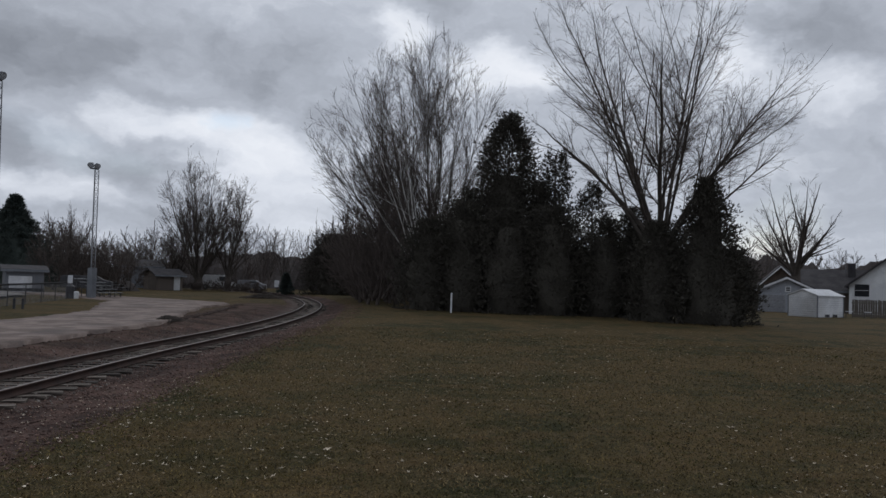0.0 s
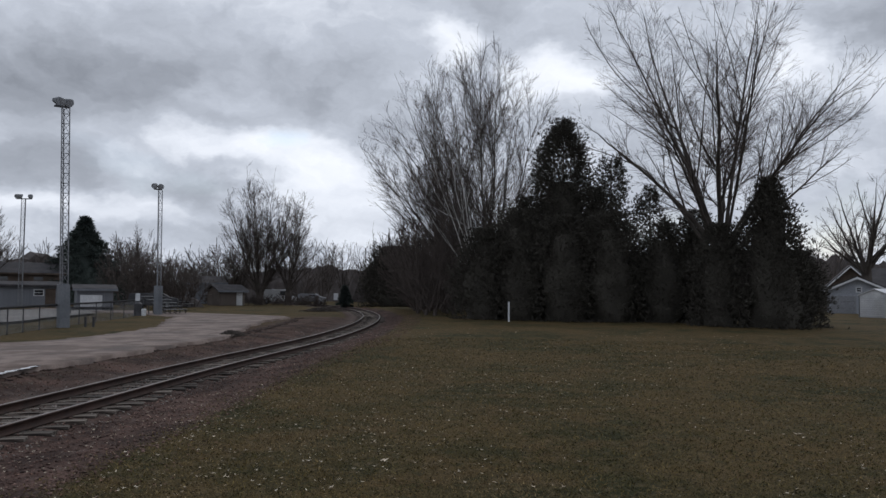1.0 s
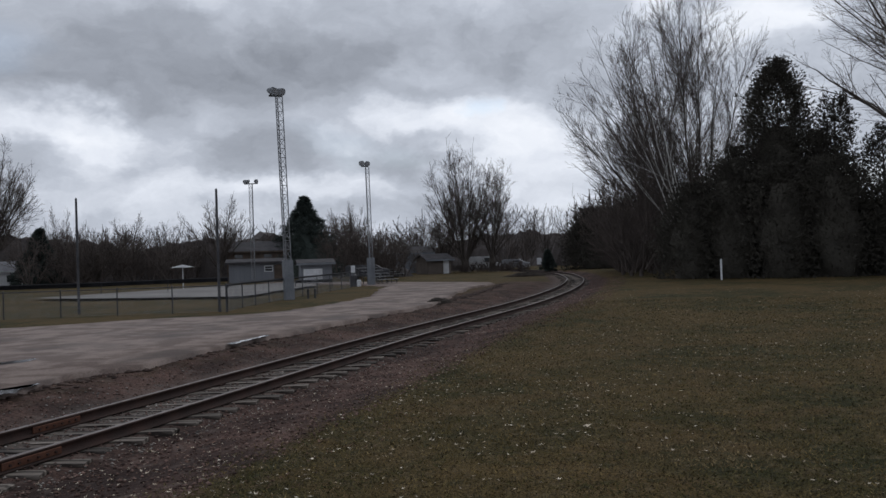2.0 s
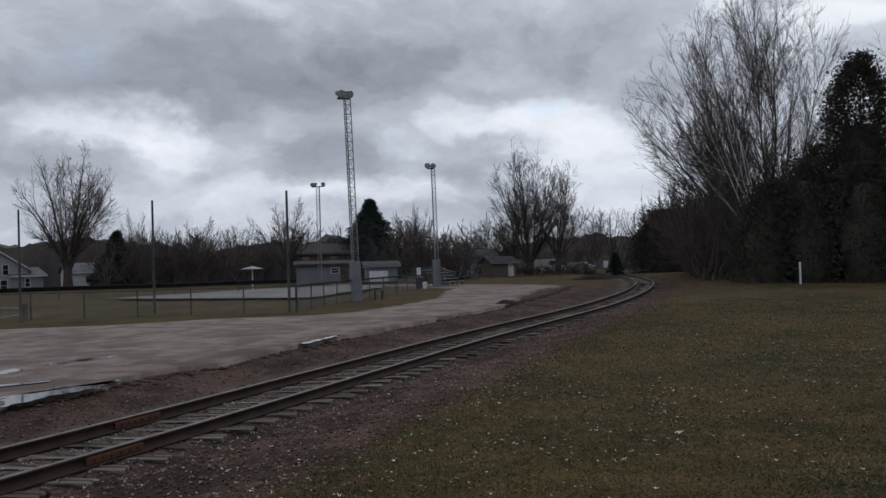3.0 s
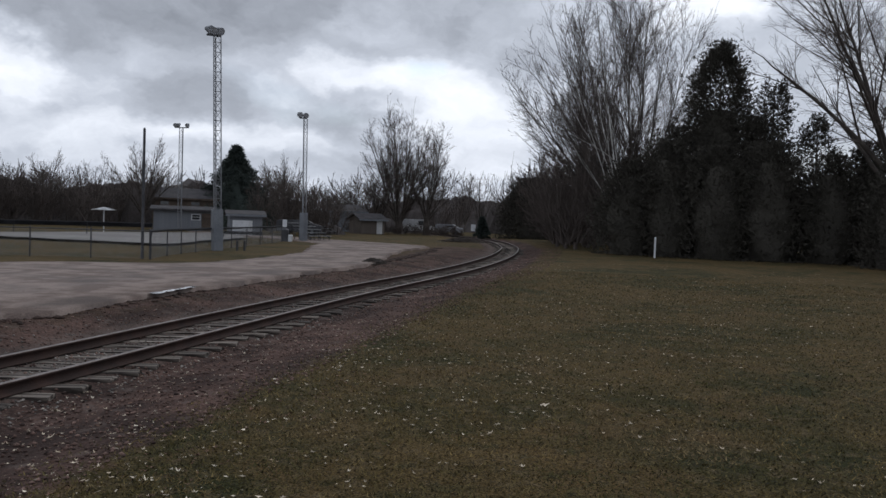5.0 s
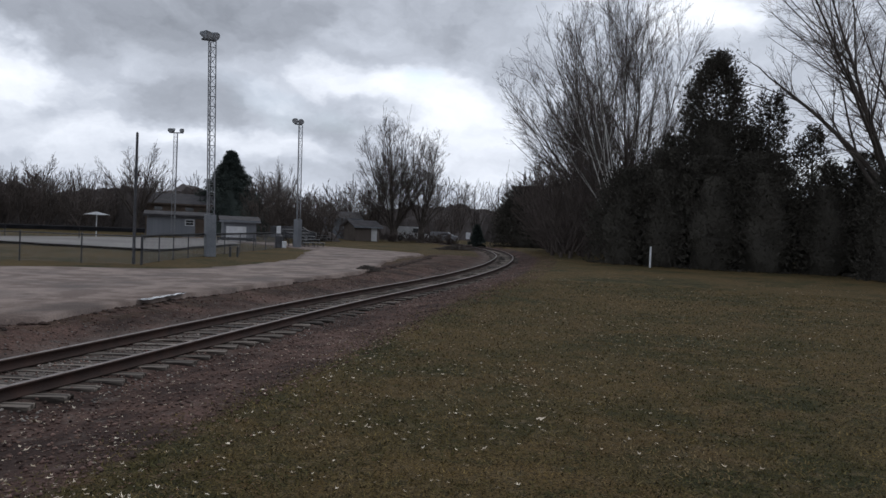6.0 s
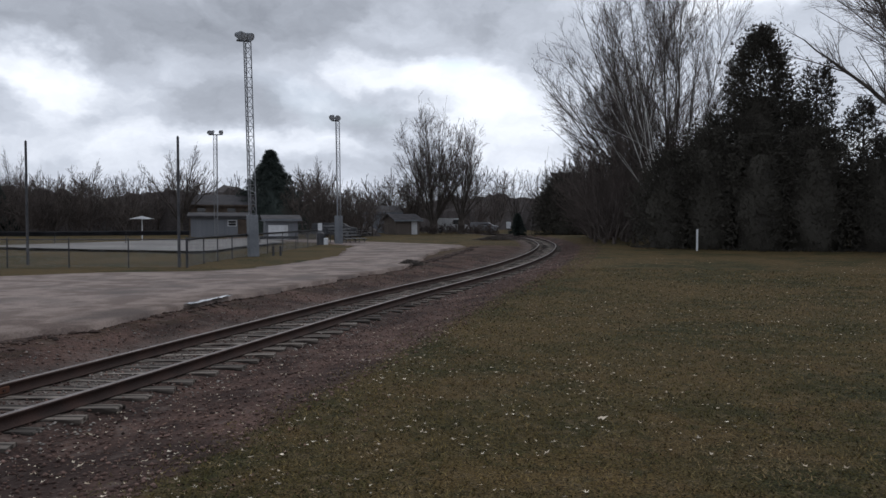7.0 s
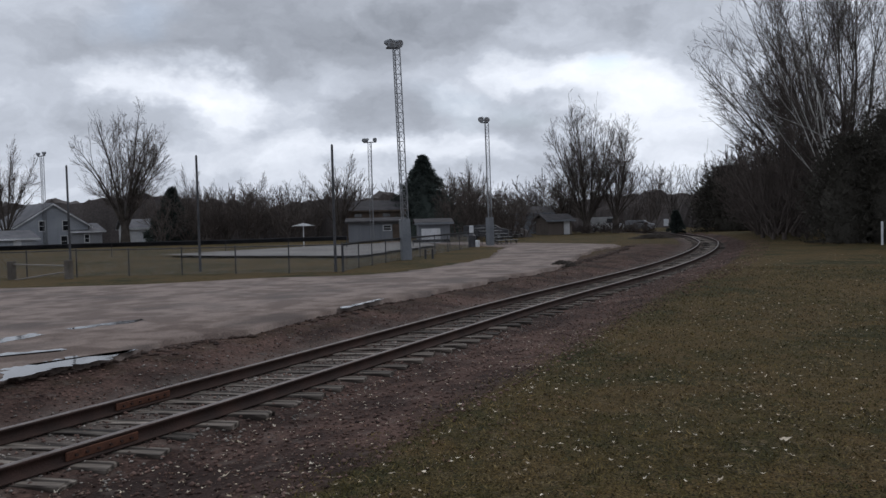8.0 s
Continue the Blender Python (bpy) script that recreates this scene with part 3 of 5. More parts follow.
# ---- grass blades and fallen leaves ----
def blades(n, y0, y1, bias, h0, h1, seed):
    r = np.random.default_rng(seed)
    rad = y0 + (y1 - y0) * r.random(n) ** bias
    az = r.uniform(radians(-42), radians(46), n)
    x, y = 0.1 + rad * np.sin(az), 1.0 + rad * np.cos(az)
    d = off_track(x, y)
    keep = d > grass_edge(y) - 0.9 + 0.9 * r.random(n)
    x, y, d = x[keep], y[keep], d[keep]
    m = len(x)
    z = ground_z(x, y, d)
    h = r.uniform(h0, h1, m)
    w = r.uniform(0.0022, 0.006, m) * (1 + rad[keep] / 9)
    a = r.uniform(0, 6.28, m)
    lean = r.normal(0, 1.1, (m, 2)) * h[:, None]
    p = np.stack([x, y, z - 0.005], 1)
    dx = np.stack([np.cos(a) * w, np.sin(a) * w, np.zeros(m)], 1)
    tip = p + np.stack([lean[:, 0], lean[:, 1], h], 1)
    v = np.stack([p - dx, p + dx, tip], 1).reshape(-1, 3)
    return v, np.arange(3 * m).reshape(-1, 3)


v1, f1 = blades(300000, 3.6, 32, 1.6, 0.012, 0.036, 3)
tagged(put_mesh("grass", mesh_np("grass", v1, f1), M["grass"]), "short dull green and straw coloured winter grass", "grass", kind="stuff")


def leaves(x, y, s0, s1, seed, lift=0.026):
    r = np.random.default_rng(seed)
    n = len(x)
    s = s0 + (s1 - s0) * r.random(n) ** 2.3
    a = r.uniform(0, 6.28, n)
    asp = r.uniform(0.2, 0.75, n)
    ang = np.arange(8) * np.pi / 4
    rim = np.where(np.arange(8) % 2 == 0, 1.0, 0.45)[None] * r.uniform(0.55, 1.2, (n, 8))
    v = np.stack([np.cos(ang)[None] * rim, np.sin(ang)[None] * rim * asp[:, None], (rim ** 2) * r.uniform(0.05, 0.6, (n, 1)) + r.normal(0, 0.08, (n, 8))], -1)
    v = np.concatenate([np.zeros((n, 1, 3)), v], 1)
    v = np.stack([v[..., 0] * np.cos(a)[:, None] - v[..., 1] * np.sin(a)[:, None], v[..., 0] * np.sin(a)[:, None] + v[..., 1] * np.cos(a)[:, None], v[..., 2]], -1) * s[:, None, None]
    v += np.stack([x, y, ground_z(x, y) + lift], 1)[:, None]
    fb = np.array([(0, k + 1, (k + 1) % 8 + 1) for k in range(8)])
    return v.reshape(-1, 3), (np.arange(n)[:, None, None] * 9 + fb[None]).reshape(-1, 3)


rl = np.random.default_rng(8)
n = 34000
rad = 3 + 36 * rl.random(n) ** 1.25
az = rl.uniform(radians(-40), radians(46), n)
x, y = 0.2 + rad * np.sin(az), rad * np.cos(az)
d = off_track(x, y)
patch = np.sin(x * 0.9 + 1.0) * np.sin(y * 0.7) + np.sin(x * 0.37 - y * 0.31)
keep = (d > 1.2) & (rl.random(n) < 0.42 + 0.30 * patch)
v, f = leaves(x[keep], y[keep], 0.008, 0.044, 2)
tagged(put_mesh("fallen_leaves", mesh_np("fallen_leaves", v, f), M["leaf"]), "pale dry leaves and bits scattered over the lawn", "leaves", kind="stuff")
n = 11000
yl = 3 + 30 * rl.random(n) ** 1.5
ks = np.clip(np.searchsorted(TRACK[:, 1], yl), 0, len(TRACK) - 1)
dl = np.where(rl.random(n) < 0.6, rl.uniform(1.0, 4.6, n), rl.uniform(-3.1, -1.0, n))
xl = TRACK[ks, 0] + dl / np.maximum(TSIDE[ks, 0], 0.3)
v, f = leaves(xl, yl, 0.010, 0.045, 12, 0.006)
tagged(put_mesh("leaf_litter", mesh_np("leaf_litter", v, f), M["litter"]), "brown rotting leaf litter on the gravel strip", "leaves", kind="stuff")
for lx, ly, sx, rz in ((0.47, 10.2, 0.095, 10), (-0.1, 8.99, 0.07, 60), (6.52, 11.6, 0.085, 120), (-4.82, 9.79, 0.085, 30), (-4.2, 8.62, 0.085, 80)):
    v, f = leaves(np.array([0.0]), np.array([0.0]), sx * 0.99, sx, int(rz))
    v[:, 2] -= v[:, 2].min()
    ob = put_mesh("fallen_leaf", mesh_np("fallen_leaf", v, f), M["leaf"], m=pose(lx, ly, float(ground_z(np.array([lx]), np.array([ly]))[0]) + 0.03, 0, 0, rz))
    tagged(ob, "large pale curled dry leaf lying on the ground", "leaf", "large fallen leaves")


# ---- trees ----
def gz0(x, y):
    return float(ground_z(np.array([x]), np.array([y]))[0]) - 0.05


UP = np.array([0, 0, 1.0])


def units(v):
    return v / np.maximum(np.linalg.norm(v, axis=-1, keepdims=True), 1e-9)


def inside(p, env):
    """How far out a point lies in the crown: 1 on its outline."""
    cx, cy, cz, rx, rup, rdn = env
    z = p[..., 2] - cz
    return np.sqrt(((p[..., 0] - cx) ** 2 + (p[..., 1] - cy) ** 2) / rx ** 2 + (z / np.where(z > 0, rup, rdn)) ** 2)


def grow(r, pts, rad, env, per_m, start, angle, ratio, up, wob, steps, thin, rmin, longest):
    """Side shoots along every parent branch: points (n, steps + 1, 3) and radii."""
    n, k = pts.shape[:2]
    total = np.linalg.norm(np.diff(pts, axis=1), axis=2).sum(1)
    src = np.repeat(np.arange(n), r.poisson(per_m * total * (1 - start)))
    m = len(src)
    t = start + (0.99 - start) * r.random(m)
    f = t * (k - 1)
    i = np.minimum(f.astype(int), k - 2)
    w = (f - i)[:, None]
    a, b = pts[src, i], pts[src, i + 1]
    p = a + (b - a) * w
    tan = units(b - a)
    r0 = (rad[src, i] * (1 - w[:, 0]) + rad[src, i + 1] * w[:, 0]) * thin
    side = units(np.cross(tan, r.normal(0, 1, (m, 3))))
    ang = np.radians(r.uniform(angle[0], angle[1], m))[:, None]
    d = tan * np.cos(ang) + side * np.sin(ang)
    length = np.minimum(total[src] * ratio * (1.15 - 0.7 * t), longest) * r.uniform(0.45, 1.25, m)
    out = np.zeros((m, steps + 1, 3))
    out[:, 0] = p
    for j in range(steps):
        d = units(d + r.normal(0, wob, (m, 3)) + UP * up)
        out[:, j + 1] = out[:, j] + d * (length / steps)[:, None]
    edge = r.uniform(0.90, 1.10, m)
    for _ in range(4):
        far = inside(out[:, -1], env) > edge
        out = np.where(far[:, None, None], p[:, None] + (out - p[:, None]) * 0.72, out)
    keep = (inside(out[:, -1], env) < edge + 0.04) & (out[:, -1, 2] > 0.1)
    taper = np.linspace(1, 0.3, steps + 1)
    return out[keep], np.maximum(r0[keep, None] * taper, rmin)


def strands(pts, rad):
    return np.concatenate([pts[:, :-1].reshape(-1, 3), pts[:, 1:].reshape(-1, 3), rad[:, :-1].reshape(-1, 1), rad[:, 1:].reshape(-1, 1)], 1)


def bare_segments(seed, env, n, trunk_h, trunk_r, stem_r, reach, orders, rmin, fork=0.5, bend=0.12, base=0.1):
    """Trunk, limbs that run from the fork to the crown's outline, and ever finer shoots along them.
    reach: how far down the crown the limbs spread, in degrees from straight up."""
    r = np.random.default_rng(seed)
    cx, cy, cz, rx, rup, rdn = env
    k = np.arange(n)
    th = np.radians(reach) * np.sqrt((k + 0.5) / n) * r.uniform(0.88, 1.1, n)
    ph = k * 2.39996 + r.uniform(-0.35, 0.35, n)
    far = r.uniform(0.86, 1.0, n)
    tip = np.stack([cx + rx * np.sin(th) * np.cos(ph) * far, cy + rx * np.sin(th) * np.sin(ph) * far, cz + np.where(np.cos(th) > 0, rup, rdn) * np.cos(th) * far], 1)
    p0 = np.stack([base * np.cos(ph), base * np.sin(ph), trunk_h * (fork + (1 - fork) * r.random(n))], 1)
    mid_ = p0 + (tip - p0) * 0.45
    mid_[:, 2] += bend * np.hypot(tip[:, 0] - p0[:, 0], tip[:, 1] - p0[:, 1]) * r.uniform(0.5, 1.5, n)
    t = np.linspace(0, 1, 15)[None, :, None]
    pts = (1 - t) ** 2 * p0[:, None] + 2 * t * (1 - t) * mid_[:, None] + t * t * tip[:, None]
    shake = np.cumsum(r.normal(0, 1, pts.shape), axis=1) * np.linalg.norm(tip - p0, axis=1)[:, None, None] * 0.0045
    pts = pts + shake * (1 - (1 - t) ** 3)
    rad = np.maximum(stem_r * r.uniform(0.65, 1.1, n)[:, None] * (1 - np.linspace(0, 1, 15)[None]) ** 0.85, rmin * 1.3)
    thick, fine = [strands(pts, rad)], []
    parents = [(pts, rad)]
    for i, (per_m, start, angle, ratio, up, wob, steps, thin, longest) in enumerate(orders):
        born = [grow(r, q, w, env, per_m, start, angle, ratio, up, wob, steps, thin, rmin, longest) for q, w in parents]
        parents = parents + born if i == 0 else born
        for q, w in born:
            (thick if i == 0 else fine).append(strands(q, w))
    if trunk_h:
        flare = (1.45, 1.12, 1.0, 0.95, 0.85)
        thick.append(np.array([(0, 0, trunk_h * q / 4 - 0.25 * (q == 0), 0, 0, trunk_h * (q + 1) / 4, trunk_r * flare[q], trunk_r * flare[q + 1]) for q in range(4)]))
    return np.concatenate(thick), np.concatenate(fine)


def bare_tree(name, m, label, group="", bark="bark", twig="twig", **shape_):
    thick, fine = bare_segments(**shape_)
    root = thing(name, m, label, "tree", group)
    v, f = tubes(thick, 5)
    put_mesh("trunk", mesh_np("trunk", v, f, True), M[bark], root)
    v, f = tubes(fine, 3)
    put_mesh("crown", mesh_np("crown", v, f), M[twig], root, "bare twigs with no leaves")
    return root


def sized(x, y, z, k):
    return pose(x, y, z) @ Matrix.Scale(k, 4)


# orders of shoots: number a metre, where they begin, angle, length share, upward pull, wobble, steps, thinning, longest
NEAR = [(0.75, 0.22, (16, 38), 0.60, 0.03, 0.05, 9, 0.55, 9.0), (1.9, 0.18, (22, 48), 0.32, 0.04, 0.06, 4, 0.4, 3.4), (3.6, 0.10, (22, 48), 0.60, 0.04, 0.07, 2, 0.6, 1.9), (3.4, 0.10, (18, 45), 0.7, 0.03, 0.08, 1, 0.7, 1.0)]
FULL = [(0.8, 0.15, (12, 32), 0.60, 0.05, 0.05, 8, 0.55, 9.0), (1.9, 0.12, (16, 40), 0.32, 0.06, 0.05, 4, 0.4, 3.4), (3.2, 0.08, (16, 42), 0.60, 0.06, 0.06, 2, 0.6, 1.9), (3.0, 0.08, (15, 40), 0.7, 0.05, 0.07, 1, 0.7, 1.0)]
MIDDLE = [(0.75, 0.12, (14, 34), 0.58, 0.05, 0.05, 7, 0.55, 8.0), (1.8, 0.10, (18, 42), 0.34, 0.05, 0.06, 3, 0.4, 3.4), (3.2, 0.06, (18, 44), 0.60, 0.05, 0.07, 2, 0.6, 1.9), (2.3, 0.1, (16, 42), 0.7, 0.05, 0.08, 1, 0.7, 1.1)]
SPARSE = [(0.6, 0.15, (18, 38), 0.5, 0.05, 0.07, 6, 0.6, 5.0), (1.6, 0.12, (20, 45), 0.40, 0.06, 0.07, 3, 0.45, 2.8), (2.4, 0.10, (18, 45), 0.6, 0.05, 0.08, 1, 0.7, 1.5)]

bare_tree("shade_tree", sized(21.2, 45.3, -0.3, 1.22), "tall bare vase-shaped shade tree at the lawn's edge", seed=11, env=(0.0, 0, 10.6, 8.0, 8.3, 5.9), n=15, trunk_h=4.0, trunk_r=0.40, stem_r=0.125,
          reach=112, orders=NEAR, rmin=0.0042, fork=0.72, bend=0.20, base=0.16)
bare_tree("multi_stem_tree", sized(9.9, 64.5, -0.4, 1.22), "large bare many-stemmed pale tree behind dark cedars", bark="palebark", seed=21, env=(-1.2, 0, 10.0, 7.5, 9.0, 6.6), n=24, trunk_h=1.6, trunk_r=0.7, stem_r=0.10,
          reach=112, orders=FULL, rmin=0.0052, fork=0.3, bend=0.02, base=0.5)
bare_tree("leaning_pale_tree", sized(9.1, 57.4, -0.35, 1.22), "slender white-barked bare tree leaning among cedars", bark="birch", seed=23, env=(-2.6, 0, 7.4, 1.7, 3.2, 3.0), n=4, trunk_h=0.6, trunk_r=0.12, stem_r=0.085,
          reach=60, orders=SPARSE, rmin=0.006, bend=-0.05)
bare_tree("roadside_tree", pose(-13.2, 104, -0.5), "bare rounded roadside tree with upright branches", "roadside trees", seed=31, env=(-0.2, 0, 8.4, 5.8, 9.9, 6.5), n=15, trunk_h=2.2, trunk_r=0.55, stem_r=0.13,
          reach=108, orders=MIDDLE, rmin=0.010, fork=0.4, bend=0.24, base=0.35)
bare_tree("roadside_tree", pose(-9.6, 104.5, -0.5), "bare roadside tree reaching out over the track's side", "roadside trees", seed=32, env=(0.5, 0, 7.4, 4.4, 8.0, 5.8), n=10, trunk_h=2.6, trunk_r=0.40, stem_r=0.12,
          reach=112, orders=MIDDLE, rmin=0.010, fork=0.5, bend=0.24, base=0.2)
bare_tree("roadside_tree", pose(-16.4, 106, -0.5), "low dense bare tree beside taller roadside trees", "roadside trees", seed=33, env=(0, 0, 5.0, 3.0, 4.6, 4.4), n=10, trunk_h=1.0, trunk_r=0.3, stem_r=0.09,
          reach=110, orders=MIDDLE, rmin=0.009, fork=0.3, base=0.25)
bare_tree("yard_tree", pose(-63.4, 79, -0.6), "large bare spreading tree in a house yard", "yard trees", seed=41, env=(0, 0, 9.4, 6.3, 8.2, 6.6), n=11, trunk_h=3.2, trunk_r=0.5, stem_r=0.16,
          reach=100, orders=MIDDLE, rmin=0.0095, fork=0.55, bend=0.28, base=0.2)
t4 = bare_tree("yard_tree", pose(-40.3, 88, -0.3), "bare broad-crowned tree beyond the ball field", "yard trees", seed=42, env=(0, 0, 6.0, 4.8, 4.6, 4.6), n=9, trunk_h=1.8, trunk_r=0.3, stem_r=0.12,
               reach=110, orders=MIDDLE, rmin=0.011, fork=0.5, bend=0.22, base=0.15)
for x, y, z, s, sz, a in ((-23.8, 87, -0.4, 0.55, 0.86, 280), (-71.6, 70, -0.3, 0.85, 1.22, 100), (-54.5, 92, -0.3, 0.95, 0.86, 10), (-27.2, 97, -0.3, 0.7, 0.85, 77), (-59, 86, -0.3, 0.6, 0.95, 190)):
    copy_thing(t4, pose(x, y, z, 0, 0, a)).scale = (s, s, sz)
bare_tree("yard_tree", sized(52.7, 78.4, -0.6, 1.22), "gnarled bare tree with thick stubby limbs behind a shed", "yard trees", seed=45, env=(-0.2, 0, 8.6, 4.4, 4.3, 4.6), n=11, trunk_h=4.6, trunk_r=0.45, stem_r=0.2,
          reach=105, orders=NEAR, rmin=0.0075, fork=0.7, bend=-0.1, base=0.15)
t5 = bare_tree("woodland_tree", pose(0.5, 128, -0.5), "far bare upright tree in the treeline", "woodland trees", seed=51, env=(0, 0, 6.6, 2.9, 4.2, 5.2), n=6, trunk_h=2.0, trunk_r=0.2, stem_r=0.1,
               reach=95, orders=SPARSE, rmin=0.015, fork=0.5)
for k, (x, y, s) in enumerate(((-3.2, 127, 1.0), (3.0, 122, 1.1), (5.6, 120, 1.05), (8, 110, 0.95), (-6, 140, 1.0), (9.5, 132, 1.2), (-45, 92, 0.68), (-53, 84, 0.66), (-21, 112, 0.8), (-25.2, 83, 0.62), (-29.5, 98, 0.8), (-19.5, 94, 0.62),
                               (-18.3, 120, 0.85), (63, 105, 0.78), (71, 114, 0.86), (82, 110, 1.0), (-43, 100, 0.8), (-48.6, 92, 0.78))):
    copy_thing(t5, pose(x, y, gz0(x, y), 0, 0, k * 77)).scale = (s, s, s)


# evergreens
def spray_mesh(r, centres, out, size, k=3):
    """Small fans of narrow pointed leaves at the centres, facing out and up."""
    n = len(centres)
    s = r.uniform(0.6, 1.3, (n, 1)) * size
    c = np.repeat(centres, k, 0)
    o = np.repeat(out, k, 0) + r.normal(0, 0.55, (n * k, 3))
    o /= np.linalg.norm(o, axis=1, keepdims=True)
    s = np.repeat(s, k, 0)
    side = np.cross(o, r.normal(0, 1, (n * k, 3)))
    side /= np.maximum(np.linalg.norm(side, axis=1, keepdims=True), 1e-6)
    v = np.stack([c - side * s * 0.08, c + o * s * 0.5 + side * s * 0.14, c + o * s, c + o * s * 0.45 - side * s * 0.13], 1).reshape(-1, 3)
    i = np.arange(n * k) * 4
    return v, np.stack([i, i + 1, i + 2, i + 3], 1)


def evergreen(name, seed, m, height, radius, label, style="cedar", n=9000, size=0.185, thin=0.0, group="", low=0.0, cone=False, core_top=0.86):
    r = np.random.default_rng(seed)
    root = thing(name, m, label, "tree", group)
    lean = r.normal(0, 0.012, 2)
    part("trunk", rodded((0, 0, -0.15), (lean[0] * height, lean[1] * height, height * 0.93), 0.035 * height ** 0.8, 0.012, sides=7), M["bark"], root)
    nb = max(60, n // 45)
    h = (np.arange(nb) + r.random(nb)) / nb
    h = h ** (0.8 if style == "cedar" else 0.75)
    az = np.arange(nb) * 2.39996 + r.normal(0, 0.4, nb)
    if style == "cedar":
        prof = np.interp(h, [0, 0.06, 0.25, 0.5, 0.75, 0.9, 1.0], [0.78, 0.92, 1.0, 0.90, 0.66, 0.42, 0.06])
        if cone:
            prof = np.interp(h, [0, 0.08, 0.3, 0.6, 0.85, 1.0], [0.9, 1.0, 0.86, 0.56, 0.27, 0.03])
        lob = r.uniform(0.78, 1.12, nb)
        elev, sig = 0.9, (0.15 * radius + 0.05, 0.30 * radius * 0.6 + 0.12)
    else:
        prof = (1 - h) ** 1.05 * 0.98 + 0.01
        lob = r.uniform(0.7, 1.2, nb)
        elev, sig = -0.1, (0.05 * radius + 0.03, 0.03 * height * 0.5)
    if thin:
        ok = r.random(nb) > thin * ease(h, 0.25, 0.6)
        h, az, prof, lob = h[ok], az[ok], prof[ok], lob[ok]
        nb = len(h)
    per = n // nb if not thin else n // (nb * 2) + 20
    back = 1 - (0.55 if thin else 0.38) * r.random((nb, per)) ** 1.6          # sprays run inwards along the bough
    rr = (radius * prof * lob)[:, None] * back + r.normal(0, sig[0] * 0.5, (nb, per))
    sp = (sig[0] * (0.35 + prof))[:, None]
    za = (low * height + h * height * (1 - low))[:, None] + r.normal(0, 1, (nb, per)) * sig[1] * (0.4 + prof)[:, None] - (0.25 * radius * prof)[:, None] * (1 - back) * (1 if style == "cedar" else -0.3)
    ta = r.normal(0, 1, (nb, per)) * sp
    ca, sa = np.cos(az)[:, None], np.sin(az)[:, None]
    z = np.clip(za, 0.02, height * 1.03).ravel()
    c = np.stack([(rr * ca - ta * sa).ravel() + lean[0] * z, (rr * sa + ta * ca).ravel() + lean[1] * z, z], 1)
    az2 = np.repeat(az, per)
    o = np.stack([np.cos(az2), np.sin(az2), np.full(len(az2), elev)], 1)
    v, f = spray_mesh(r, c, o, size)
    if not thin:
        hh, aa = np.meshgrid(np.linspace(0, core_top, 18), np.arange(20) * 2 * np.pi / 20, indexing="ij")
        pp = np.interp(hh, np.sort(h), prof[np.argsort(h)]) * radius * (0.52 + 0.08 * np.sin(aa * 3 + hh * 11) + r.uniform(-0.07, 0.07, hh.shape))
        core = np.stack([pp * np.cos(aa) + lean[0] * hh * height, pp * np.sin(aa) + lean[1] * hh * height, hh * height], -1).reshape(-1, 3)
        ci = (np.arange(17)[:, None] * 20 + np.arange(20)[None])
        cj = (np.arange(17)[:, None] * 20 + (np.arange(20)[None] + 1) % 20)
        cf = np.stack([ci, cj, cj + 20, ci + 20], -1).reshape(-1, 4) + len(v)
        v, f = np.concatenate([v, core]), np.concatenate([f, cf])
    put_mesh("crown", mesh_np("crown", v, f), M[style], root, "dense dark evergreen foliage" if not thin else "thin ragged evergreen foliage")
    # branches inside
    nb = 60
    hb = np.linspace(0.12, 0.95, nb)
    ab = np.arange(nb) * 2.4
    pb = np.interp(hb, [0, 0.25, 0.5, 0.75, 1], [0.8, 1, 0.85, 0.55, 0.05]) if style == "cedar" else (1 - hb)
    zb = hb * height
    e = np.stack([pb * radius * 0.85 * np.cos(ab), pb * radius * 0.85 * np.sin(ab), zb + (0.5 if style == "cedar" else -0.1) * pb * radius], 1)
    b0 = np.stack([lean[0] * zb, lean[1] * zb, zb], 1)
    v, f = tubes(np.concatenate([b0, e, np.full((nb, 1), 0.03), np.full((nb, 1), 0.008)], 1), 4)
    put_mesh("branch", mesh_np("branch", v, f), M["bark"], root)
    return root


CEDAR = "dark dense cedar with a ragged outline beside the lawn"
evergreen("cedar_tree", 1, sized(13.5, 52.5, -0.31, 1.22), 10.8, 2.25, "tall dark cedar with a blunt ragged top", core_top=0.70, n=15000, group="cedars")
for k, (x, y, h, rad) in enumerate([(8.1, 52.3, 4.7, 1.9), (10.4, 51.5, 5.7, 2.1), (13.0, 49.8, 5.3, 2.1), (15.7, 48.9, 5.5, 2.1), (15.6, 51.7, 7.0, 2.2), (18.7, 48.3, 4.9, 1.9), (21.6, 49.7, 5.7, 1.8), (11.1, 53.5, 6.5, 2.4)]):
    evergreen("cedar_tree", 50 + k, sized(x, y, -0.32, 1.22), h, rad, CEDAR, n=4300, group="cedars")
evergreen("cedar_tree", 71, sized(17.1, 53.3, -0.3, 1.22), 9.6, 1.5, "narrow thin-topped cedar showing sky through it", n=8000, thin=0.62, group="cedars")
evergreen("cedar_tree", 72, sized(19.8, 52.9, -0.3, 1.22), 7.3, 1.5, "small ragged cedar with sparse foliage", n=7000, thin=0.8, group="cedars")
evergreen("cedar_tree", 73, sized(22.8, 42.3, -0.3, 1.22), 6.6, 2.3, "broad dark conical cedar under the bare shade tree", n=8000, cone=True, group="cedars")
evergreen("cedar_tree", 74, sized(20.4, 43.6, -0.3, 1.22), 4.6, 1.5, CEDAR, n=4000, group="cedars")
